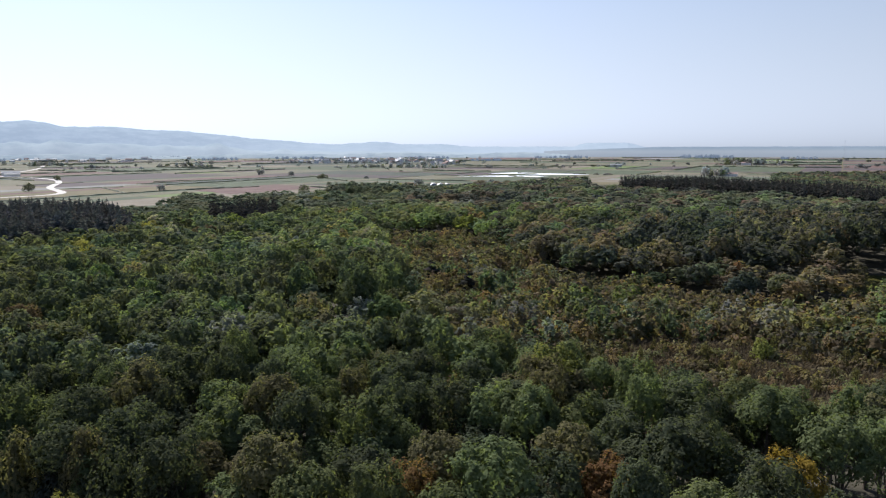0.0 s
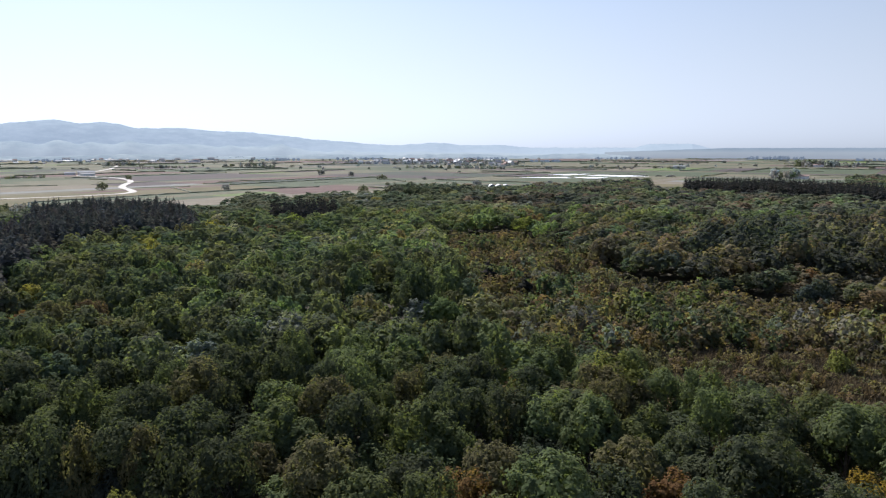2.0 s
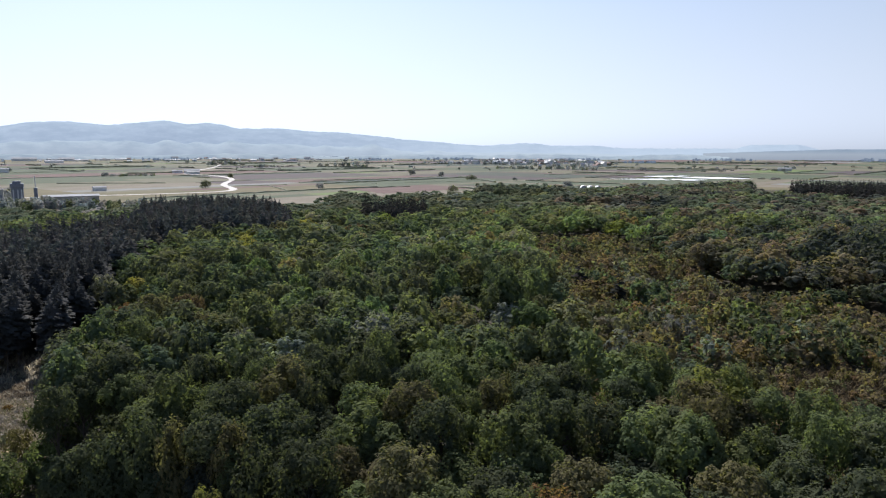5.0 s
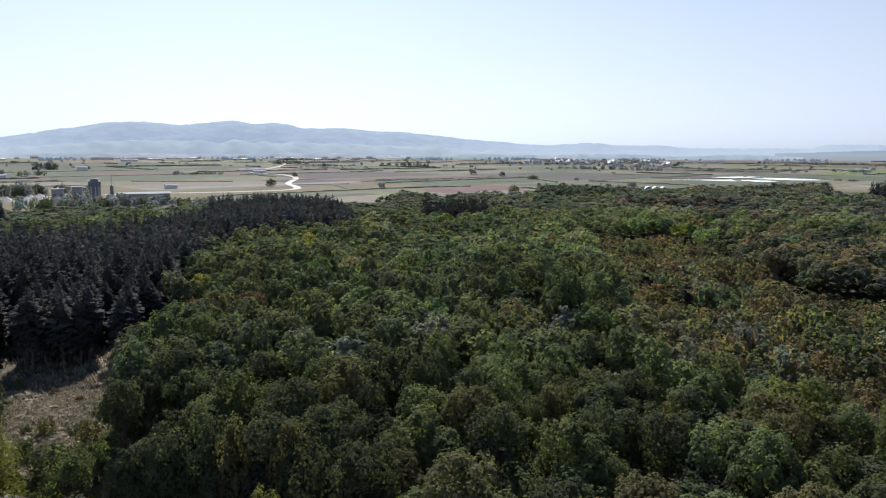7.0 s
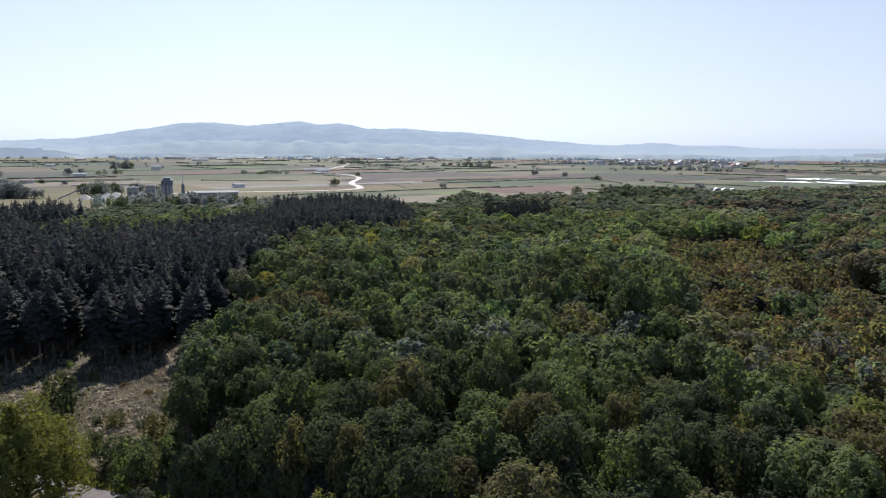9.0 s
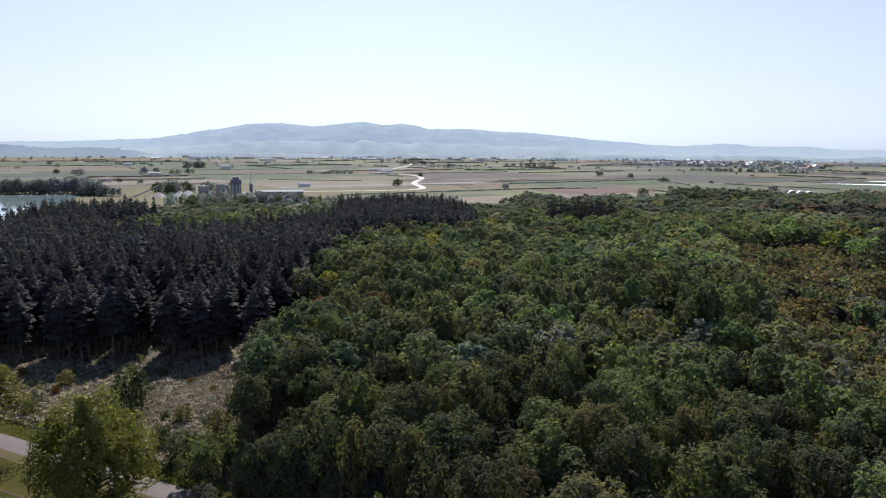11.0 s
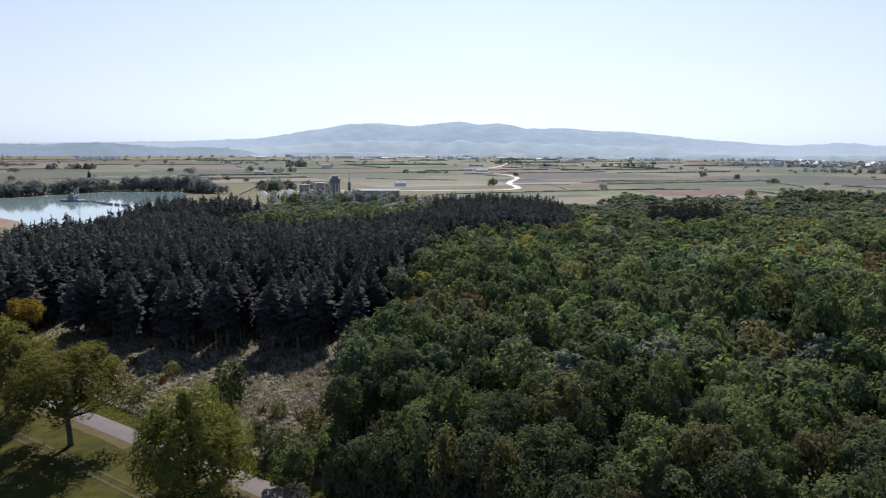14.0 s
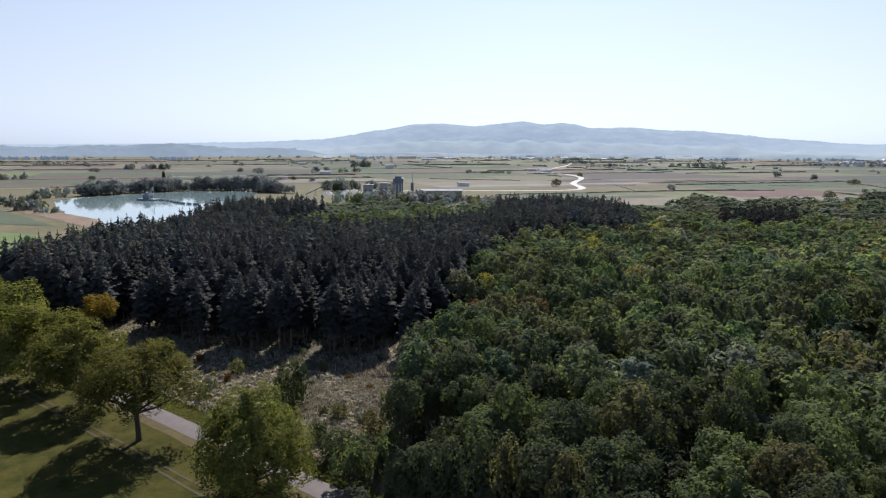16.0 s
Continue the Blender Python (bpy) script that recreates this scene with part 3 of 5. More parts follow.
# ---- the fields of the plain ----
def field_grid():
    """Strip fields in blocks, laid in two directions at right angles."""
    r = random.Random(11)
    ax, ay = Vector((0.87, -0.49)), Vector((0.49, 0.87))
    names = ["stubble", "pasture", "crop", "straw", "straw", "pasture", "stubble", "plough", "earth", "pale", "bright"]
    weights = [4, 5, 5, 5, 3, 3.5, 1.5, 4, 4, 1.2, 0.8]
    lake_zone = [(-420, 190), (-800, 200), (-860, 420), (-700, 620), (-480, 700), (-420, 420)]
    edges = []
    for bi in range(-9, 15):
        for bj in range(-3, 20):
            size = 330
            o = ax * (bi * size) + ay * (bj * size)
            c = o + ax * size / 2 + ay * size / 2
            dist = c.length
            ang = math.degrees(math.atan2(-c.x, c.y))
            if dist > 4300 or dist < 380 or not -52 < ang < 92:
                continue
            view = c.normalized()
            along = abs(view.dot(ax)) < abs(view.dot(ay))
            if r.random() < 0.15:
                along = not along
            u, v = (ax, ay) if along else (ay, ax)
            pos = 0.0
            while pos < size - 12:
                w = min(r.choice((16, 24, 36, 50, 80)) * max(1.0, (dist / 850) ** 1.5), size - pos)
                cut = r.choice((0.0, 1.0, r.uniform(0.3, 0.7)))
                for s0, s1 in ((0.0, cut), (cut, 1.0)):
                    if s1 - s0 < 0.08:
                        continue
                    q = [o + u * (size * s0 + 1.5) + v * (pos + 1.2), o + u * (size * s1 - 1.5) + v * (pos + 1.2),
                         o + u * (size * s1 - 1.5) + v * (pos + w - 1.2), o + u * (size * s0 + 1.5) + v * (pos + w - 1.2)]
                    m = sum(q, Vector((0, 0))) / 4
                    kind = r.choices(names, weights)[0]
                    if any(inside((p.x, p.y), WOOD) for p in q + [m]) and dist < 1500 and sum(inside((p.x, p.y), WOOD) for p in q) > 1:
                        continue
                    if inside((m.x, m.y), lake_zone) or (m.y < 130 and m.x > -430):
                        continue
                    if any(inside((p.x, p.y), lake_zone) for p in q):
                        continue
                    z = 0.05
                    bm = bmesh.new()
                    bm.faces.new([bm.verts.new((p.x, p.y, z)) for p in q])
                    bm.normal_update()
                    if bm.faces[:][0].normal.z < 0:
                        bmesh.ops.reverse_faces(bm, faces=bm.faces)
                    ob = part("field", bm, MAT_FIELD[kind], None)
                    tagged(ob, {"stubble": "ochre stubble field on the plain", "pasture": "green pasture strip on the plain", "crop": "blue-green crop field on the plain",
                                "straw": "yellow-green field of ripening crop", "earth": "reddish bare earth field", "plough": "brown ploughed field",
                                "bright": "bright green young crop field", "pale": "pale dry harvested field"}[kind], "field", "strip fields", "structure")
                    for p, s in ((q[0], q[1]), (q[1], q[2])):
                        if r.random() < (0.14 if dist < 1500 else 0.2) and not inside((p.x, p.y), WOOD) and not inside((s.x, s.y), WOOD):
                            edges.append((p, s))
                pos += w
    return edges


def hedges(lines):
    """Low rough hedges and grassy banks along the field edges, joined."""
    V, Q, k = [], [], 0
    r = random.Random(5)
    for a, b in lines:
        n = max(2, int((b - a).length / 9))
        side = (b - a).normalized()
        side = Vector((-side.y, side.x))
        top = r.uniform(0.6, 2.0) * max(1.0, a.length / 1100)
        for i in range(n + 1):
            p = a.lerp(b, i / n)
            h = top * r.uniform(0.5, 1.3)
            w = r.uniform(0.7, 1.3)
            for s, z in ((-w, 0.0), (-w * 0.7, h * 0.8), (w * 0.3, h), (w, 0.0)):
                V.append((p.x + side.x * s, p.y + side.y * s, z))
            if i:
                for j in range(3):
                    Q.append((k + j - 4, k + j, k + j + 1, k + j - 3))
            k += 4
    return tagged(new("hedgerows", mesh_of("hedgerows", V, Q, MAT_HEDGE)), "low dark hedges and banks between the fields", "hedge", "", "stuff")


HEDGE_LINES = [(-481, 874, -421, 931), (-441, 912, -352, 787), (-319, 848, -240, 922), (-280, 1045, -192, 1108), (-440, 1076, -340, 1147), (-875, 1737, -599, 1509),
               (-384, 1079, -310, 996), (-189, 940, -139, 879), (-244, 1293, -146, 1077), (-795, 683, -731, 768), (-753, 883, -613, 935), (-95, 1429, 75, 1691),
               (47, 1272, 182, 1378), (117, 1267, 178, 1083), (-145, 811, -30, 875), (254, 1473, 469, 1864), (406, 1664, 713, 1638), (573, 1292, 744, 1339)]
hedges(field_grid() + [(Vector(h[:2]), Vector(h[2:])) for h in HEDGE_LINES])
sheet("field", [(-300, 850), (-232, 985), (-150, 905), (-232, 772)], 0.22, MAT_FIELD["earth"], "reddish bare earth field beyond the wood", "field")
for q in ([(20, 1262), (118, 1290), (190, 1262), (160, 1225)], [(90, 1400), (170, 1470), (275, 1330), (215, 1310)]):
    sheet("foil_field", q, 0.26, MAT_FOIL, "strip of field under white crop foil", "field")

# ---- the lake ----
LAKE = [(-440, 205), (-470, 218), (-506, 226), (-560, 240), (-700, 286), (-722, 340), (-741, 426), (-695, 492), (-665, 488), (-615, 445), (-545, 385), (-470, 315), (-420, 270)]
sheet("lake", LAKE, 0.14, MAT_WATER, "still grey-green gravel-pit lake", "water", 5.0, 14.0)
sheet("sand_bank", [(-440, 206), (-560, 219), (-640, 224), (-560, 238), (-505, 235), (-462, 226)], 0.2, MAT_SAND, "bare reddish sand bank at the lake", "bank", 3.0, 9.0)
sheet("field", [(-300, 84), (-470, 110), (-520, 150), (-430, 172), (-345, 150)], 0.22, MAT_FIELD["bright"], "bright green grass field beside the wood", "field", 2, 12)
sheet("field", [(-540, 165), (-660, 190), (-660, 222), (-560, 210), (-470, 198)], 0.16, MAT_FIELD["pasture"], "rough green bank above the lake", "field", 2, 12)


# ---- far road over the plain ----
def ribbon(name, pts, width, z, material, label):
    V, Q = [], []
    P = []
    for i in range(len(pts) - 1):
        a, b, c, d = (Vector(pts[max(0, min(len(pts) - 1, i + k))]) for k in (-1, 0, 1, 2))
        for s in range(8):
            t = s / 8
            P.append(0.5 * ((2 * b) + (c - a) * t + (2 * a - 5 * b + 4 * c - d) * t * t + (3 * b - a - 3 * c + d) * t ** 3))
    P.append(Vector(pts[-1]))
    for i, p in enumerate(P):
        d = (P[min(i + 1, len(P) - 1)] - P[max(i - 1, 0)]).normalized()
        n = Vector((-d.y, d.x)) * width / 2
        V += [(p.x - n.x, p.y - n.y, z), (p.x + n.x, p.y + n.y, z)]
        if i:
            k = 2 * i
            Q.append((k - 2, k, k + 1, k - 1))
    return tagged(new(name, mesh_of(name, V, Q, material)), label, "road", "", "structure")


ribbon("country_road", [(-600, 560), (-540, 640), (-455, 720), (-428, 790), (-508, 914), (-575, 1060), (-640, 1161), (-722, 1241), (-800, 1290), (-820, 1330)], 9, 0.3, MAT_LIGHTROAD, "pale winding country road across the fields")
ribbon("country_road", [(-905, 1496), (-1030, 1800), (-1187, 2111), (-1300, 2330), (-1500, 2500)], 9, 0.3, MAT_LIGHTROAD, "pale winding country road across the fields")


# ---- hills and far woods round the plain ----
def ridge(name, mounds, dist, depth, a0, a1, material, label, rough, base=-30.0, step=0.35):
    """Rising ground round the horizon: mounds of (bearing, half width, height in metres), or a function of the bearing."""
    V, Q = [], []
    n = int((a1 - a0) / step) + 1
    rows = 9
    for i in range(n):
        a = a0 + step * i
        h = mounds(a) if callable(mounds) else sum((top * math.exp(-abs((a - c) / w) ** 2.0)) ** 5 for c, w, top in mounds) ** 0.2
        for k in range(rows):
            u = k / (rows - 1)
            prof = math.sin(min(u * 1.0, 1.0) * math.pi / 2) ** 0.75
            d = dist + depth * u
            z = base * (1 - u) + (h + 0) * prof + rough * (noise.noise(Vector((a * 1.3, u * 3, 2))) + 0.5 * noise.noise(Vector((a * 3.1, u * 6, 7))) + 0.55 * noise.noise(Vector((a * 9.0, u * 9, 5)))) * (0.35 + 0.65 * u)
            V.append((-math.sin(radians(a)) * d, math.cos(radians(a)) * d, z))
    for i in range(n - 1):
        for k in range(rows - 1):
            p = i * rows + k
            Q.append((p, p + rows, p + rows + 1, p + 1))
    return tagged(new(name, mesh_of(name, V, Q, material, smooth=True)), label, "hills", "", "structure")


def up(el, d):
    """Height that stands at an elevation seen from the air above the wood."""
    return 49 + math.tan(radians(el)) * d


D1 = 4820
# bearing to the left of +y and elevation of the skyline, from east to west
SKYLINE = [(-50, 0.02), (-16.2, 0.02), (-14.6, 0.42), (-11.6, 0.43), (-10.2, 0.15), (-2.2, 0.16), (0.1, 0.38), (2.9, 0.35), (5.1, 0.57), (8.7, 0.36), (10.7, 0.46), (12.0, 0.62), (15.2, 0.84), (16.4, 1.02),
           (20.3, 1.38), (22.5, 1.44), (24.9, 1.66), (27.7, 1.6), (29.9, 2.02), (31.6, 1.9), (33.2, 2.15), (37.0, 1.76), (39.6, 1.96), (41.8, 1.9), (44.0, 1.5), (49.2, 0.67), (55, 0.42), (66, 0.2), (96, 0.0)]


def skyline(a):
    for (a0, e0), (a1, e1) in zip(SKYLINE, SKYLINE[1:]):
        if a <= a1:
            u = (a - a0) / (a1 - a0)
            u = 0.7 * u + 0.3 * u * u * (3 - 2 * u)
            return up(e0 + (e1 - e0) * u, D1)
    return up(0.0, D1)


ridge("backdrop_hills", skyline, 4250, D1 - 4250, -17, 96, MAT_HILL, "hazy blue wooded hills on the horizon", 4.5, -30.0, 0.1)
D2 = 4230
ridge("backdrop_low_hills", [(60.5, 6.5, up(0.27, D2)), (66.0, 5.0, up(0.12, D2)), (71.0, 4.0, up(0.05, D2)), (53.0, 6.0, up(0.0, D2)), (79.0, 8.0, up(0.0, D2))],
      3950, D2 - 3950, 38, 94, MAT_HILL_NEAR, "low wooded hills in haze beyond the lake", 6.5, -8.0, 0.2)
# bank fitted to the camera's horizon line, standing in for the plain beyond
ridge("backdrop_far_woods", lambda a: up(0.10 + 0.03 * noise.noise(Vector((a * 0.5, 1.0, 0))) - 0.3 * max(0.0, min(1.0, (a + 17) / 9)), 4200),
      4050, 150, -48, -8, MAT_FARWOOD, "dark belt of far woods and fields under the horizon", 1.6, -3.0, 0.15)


def foothills(a):
    """Spurs in front of the hills, about half as high."""
    n = noise.noise(Vector((a * 0.31, 4.0, 0))) + 0.6 * noise.noise(Vector((a * 0.83, 9.0, 0)))
    return max(12.0, (skyline(a) - 49) * (0.46 + 0.26 * n) + 18)


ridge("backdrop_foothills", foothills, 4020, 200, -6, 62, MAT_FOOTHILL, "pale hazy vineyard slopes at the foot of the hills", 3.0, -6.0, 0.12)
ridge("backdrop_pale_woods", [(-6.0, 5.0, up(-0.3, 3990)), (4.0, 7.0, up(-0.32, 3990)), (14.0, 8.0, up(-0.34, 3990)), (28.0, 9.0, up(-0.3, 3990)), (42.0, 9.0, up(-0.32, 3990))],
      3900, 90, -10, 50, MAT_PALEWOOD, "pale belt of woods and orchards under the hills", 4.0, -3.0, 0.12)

# ---- the wood ----
NEAR_CROWN = [crown(3500, 19 + k, 0.084, 0.95 + 0.06 * k, 0.36, leaf_tris, 11, 0.12, 0.3) for k in range(5)]
MID_CROWN = [crown(1250, 16, 0.140, 1.0, 0.38, leaf_tris, 8, 0.1, 0.28) for k in range(6)]
FAR_CROWN = [crown(560, 13, 0.19, 1.0, 0.40, leaf_tris, 6, 0.06, 0.22) for k in range(8)]
DISTANT_CROWN = [crown(150, 9, 0.36, 1.0, 0.46, leaf_tris, 4, 0.05, 0.16) for k in range(8)]
SHRUB = [crown(215, 11, 0.215, 0.9, 0.44, leaf_tris, 4, 0.05, 0.4) for k in range(6)]
FIELD_CROWN = [crown(600, 18, 0.2, 0.9, 0.5, clumps=5, rag=0.25) for k in range(3)]
SPRUCE_NEAR = [spruce(25, 10, 0.24 + 0.04 * k, 2, 0.86, 1.9) for k in range(4)]
SPRUCE_EDGE = [spruce(24, 10, 0.34 + 0.06 * k, 2, 0.80, 2.2) for k in range(3)]
SPRUCE_FAR = [spruce(19, 8, 0.34, 0, 1.1, 2.6) for k in range(6)]
SPRUCE_LOW = [spruce(12, 7, 0.08, 0, 1.4, 2.6) for k in range(5)]


def tree_kind(name, label, category, kind, shape, bark_seed, height=15.0, radius=3.6, bare=8.0):
    """A broadleaved tree with trunk and crown, in metres, at the origin."""
    v, q = shape
    ob = thing(name, label=label, category=category)
    part("trunk", trunk_mesh(height, radius, 5, bark_seed), MAT_BARK, ob)
    v = v * np.array([radius, radius, (height - bare) / 2.0]) + np.array([0, 0, bare])
    cr = new("crown", mesh_of("crown", v, q, MAT_LEAF[kind]))
    cr.parent = ob
    return ob


KIND_WORDS = {"green": "green", "dark": "blackish green", "deep": "dark green", "umber": "dull brown-green", "olive": "olive-green", "lime": "light yellow-green", "yellow": "yellow autumn", "grey": "silvery grey-green", "brown": "brownish autumn", "rust": "rust-brown autumn"}
TREES = {}
for kind in ("green", "deep", "dark", "olive", "umber", "lime", "yellow", "grey", "brown", "rust"):
    for k in range(3 if kind in ("green", "deep", "olive") else 1):
        ob = tree_kind("broadleaf_tree", f"{KIND_WORDS[kind]} broadleaved tree with a rounded lobed crown in the wood", "tree", kind, NEAR_CROWN[(k + len(TREES)) % 5], k + 3)
        TREES.setdefault(kind, []).append(ob)
used = set()


def plant(kinds, key, m):
    """Sets the first of a kind in place, and copies of it after that."""
    ob = kinds[key][rng.integers(len(kinds[key]))]
    if ob.name in used:
        return copy_thing(ob, m @ Matrix.Diagonal([1 / s for s in ob.scale] + [1]))
    used.add(ob.name)
    ob.matrix_basis = m
    return ob


# trees that stand out: x, y, height, radius, kind
SPECIAL = [(18, 109, 17.5, 5, "lime"), (-50, 134, 16, 5.4, "grey"), (-44, 141, 16, 4.0, "grey"), (-65, 124, 15, 3.8, "grey"), (-38, 66, 14.3, 3.0, "lime"), (-50, 104, 16.5, 3.4, "green"), (-28, 96, 15.5, 3.2, "green"),
           (-3.5, 75, 14.0, 3.4, "rust"), (19, 75, 14.2, 3.8, "rust"), (40, 76, 14.2, 3.4, "yellow"), (-79, 136, 15, 3.8, "olive"), (-84, 120, 17.5, 4.6, "green"), (-95, 141, 17, 4.4, "olive"), (-90, 147, 16, 4.2, "brown"), (-184, 93.5, 12.5, 4.2, "yellow"), (-100, 139, 15, 3.6, "rust")]
SPECIAL_AT = [(s[0], s[1]) for s in SPECIAL]


def spots(poly, gap, jitter=0.36):
    """Jittered places in rows about gap apart inside an outline."""
    xs, ys = [p[0] for p in poly], [p[1] for p in poly]
    out = []
    y, row = min(ys), 0
    while y < max(ys):
        x = min(xs) + (row % 2) * gap / 2
        while x < max(xs):
            p = (x + rng.uniform(-jitter, jitter) * gap, y + rng.uniform(-jitter, jitter) * gap)
            if inside(p, poly):
                out.append(p)
            x += gap
        y += gap * 0.87
        row += 1
    return out


def seen(x, y):
    """Whether a place lies in the part of the wood that the walk looks over."""
    a = math.degrees(math.atan2(-(x + 3), y - 2))
    return -36 < a < 80


def front(x):
    """How near to the lane the wood reaches: its front stands back behind the lane to the west."""
    if x < -44:
        return 82.5
    if x < -22:
        return 82.5 - (x + 44) * 0.62
    return max(64.0, 68.9 - (x + 22) * 0.15)


near, mid, far, distant = [], [], [], []
NO_TREES = (HOLLOW, SPRUCE_BACK, SPRUCE_STAND, SPRUCE_CLUMP, SPRUCE_ROW, SCRUB, SCRUB_EAST, GLADE)
for x, y in spots(WOOD, 6.9):
    d = math.hypot(x + 2, y - 5)
    if d > 160 or y < front(x) or not seen(x, y) or any(inside((x, y), p) for p in NO_TREES):
        continue
    if any(math.hypot(x - a, y - b) < (5.2 if b < 77 and a > -10 else 3.6) for a, b in SPECIAL_AT) or (abs(y - 77.5) < 3.0 and x < -62) or (x < -106 and y < 165):
        continue
    (near if d < 120 else mid).append((x, y))
for x, y in spots(WOOD, 8.0):
    d = math.hypot(x + 2, y - 5)
    if d <= 160 or not seen(x, y) or (-225 < x < -100 and y < 160) or any(inside((x, y), p) for p in NO_TREES):
        continue
    if d < 235:
        mid.append((x, y))
    elif d < 420:
        far.append((x, y))
for x, y in spots(WOOD, 11.5):
    if math.hypot(x, y) > 700 and 0.2 < x / y < 0.47:
        continue
    if math.hypot(x + 2, y - 5) >= 420 and seen(x, y) and not any(inside((x, y), p) for p in NO_TREES):
        distant.append((x, y))

for x, y, h, r, kind in SPECIAL:
    plant(TREES, kind, pose(x, y, 0, 0, 0, rng.uniform(0, 360)) @ Matrix.Diagonal((r / 3.6, r / 3.6, h / 15.0, 1)))
for x, y in near:
    r, h = rng.uniform(3.1, 4.9), rng.uniform(12.0, 18.2)
    plant(TREES, species_at(x, y), pose(x, y, 0, 0, 0, rng.uniform(0, 360)) @ Matrix.Diagonal((r / 3.6, r / 3.6, h / 15.0, 1)))
# the wood's front, leaved down to the ground; dark kinds carry its shaded face
for k in range(19):
    x = -68 + 3.3 * k
    h, r = rng.uniform(8.5, 14.5), rng.uniform(3.0, 4.4)
    plant(TREES, str(rng.choice(["deep", "dark", "olive", "deep"])), pose(x + rng.uniform(-1, 1), front(x) + rng.uniform(-1.2, 0.6), -0.85 * h, 0, 0, rng.uniform(0, 360)) @ Matrix.Diagonal((r / 3.6, r / 3.6, h * 1.85 / 15.0, 1)))


def tree_rows(places, low, high, r0, r1):
    rows = []
    for x, y in places:
        h = rng.uniform(low, high) * (0.72 if x > 30 + 0.03 * y and y < 235 and y > 150 else 0.75 if x < -285 else 1.3 if inside((x, y), EAST_DARK) or inside((x, y), FAR_TALL) else 1.16 if inside((x, y), TALL) or inside((x, y), FAR_DARK) else 1.0)
        rows.append((x, y, h * 0.52, rng.uniform(r0, r1) * 1.06, h * 0.24, species_at(x, y)))
    return rows


accents = [(53, 267, 5.5, 4.0, 4.4, "rust"), (40, 276, 5.5, 6.0, 4.6, "umber"), (61, 267, 5.0, 2.2, 5.4, "lime"), (73, 156, 0.5, 2.6, 2.6, "lime"), (47, 134, 0.2, 3.0, 2.6, "green"), (96, 226, 4, 3.0, 4, "rust")]
# gain grows with distance: haze on the far canopy put into leaf colour
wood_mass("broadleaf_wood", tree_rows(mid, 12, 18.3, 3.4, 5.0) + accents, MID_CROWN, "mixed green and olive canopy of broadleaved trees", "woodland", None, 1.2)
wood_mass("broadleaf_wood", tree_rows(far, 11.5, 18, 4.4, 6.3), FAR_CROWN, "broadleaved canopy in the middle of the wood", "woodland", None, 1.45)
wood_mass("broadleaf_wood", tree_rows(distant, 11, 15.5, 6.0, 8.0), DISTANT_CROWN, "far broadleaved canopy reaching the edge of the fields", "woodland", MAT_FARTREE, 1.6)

shrubs = []
for x, y in spots(SCRUB, 3.8, 0.5):
    heath = inside((x, y), HEATH)
    if heath and rng.uniform() < 0.35:
        continue
    v = noise.noise(Vector((x, y, 5)) * 0.05)
    back = max(0.0, min(1.0, (y - 150) / 150))
    h = rng.uniform(1.4, 3.4) if heath else rng.uniform(2.4, 5.2 + 3.0 * back) * (1.0 + 0.5 * v)
    kind = rng.choice(["brown", "olive", "olive", "brown"]) if heath else rng.choice(["olive", "brown", "umber", "umber", "brown", "umber", "deep"])
    if not heath and rng.uniform() < 0.09:
        h = rng.uniform(5.5, 9.0)
        kind = rng.choice(["deep", "olive", "umber", "grey", "green"])
    shrubs.append((x, y, -0.2, (h * rng.uniform(0.4, 0.55) + 0.8), h / 1.75, str(kind)))
for x, y in spots(HOLLOW, 3.0, 0.5):
    h = rng.uniform(3.0, 6.0)
    shrubs.append((x, y, -0.2, h * 0.5, h / 1.75, str(rng.choice(["olive", "deep", "umber", "dark"]))))
for x, y in spots(SCRUB_EAST, 5.0, 0.5):
    h = rng.uniform(3.0, 7.5)
    shrubs.append((x, y, -0.2, h * rng.uniform(0.42, 0.55) + 0.8, h / 1.75, str(rng.choice(["brown", "olive", "umber", "rust", "green", "olive"]))))
wood_mass("scrub", shrubs, SHRUB, "low mixed brown and olive scrub in a gap of the wood", "scrub", leaf_gain=1.15)

# ---- spruces ----
SPRUCES = {"spruce": []}
for k in range(4):
    ob = thing("spruce_tree", label="tall dark green spruce with drooping branches and bare lower trunk", category="tree", group="spruces of the stand")
    bm = bmesh.new()
    tube(bm, [(0, 0, -0.2), (0, 0, 8), (0.05, 0, 15), (0, 0, 20)], [0.26, 0.2, 0.12, 0.02], 6)
    part("trunk", bm, MAT_SPRUCE_BARK, ob)
    v, q = SPRUCE_NEAR[k]
    cr = new("crown", mesh_of("crown", v * np.array([3.5, 3.5, 22.5]), q, MAT_LEAF["spruce"]))
    cr.parent = ob
    SPRUCES["spruce"].append(ob)
SPRUCES["edge"] = []
for v, q in SPRUCE_EDGE:
    ob = thing("spruce_tree", label="tall spruce with a long bare trunk beside the clearing", category="tree", group="spruces of the stand")
    bm = bmesh.new()
    tube(bm, [(0, 0, -0.2), (0, 0, 8), (0.05, 0, 15), (0, 0, 20)], [0.26, 0.2, 0.12, 0.02], 6)
    part("trunk", bm, MAT_SPRUCE_BARK, ob)
    cr = new("crown", mesh_of("crown", v * np.array([3.1, 3.1, 22.5]), q, MAT_LEAF["spruce"]))
    cr.parent = ob
    SPRUCES["edge"].append(ob)
far_spruce = []


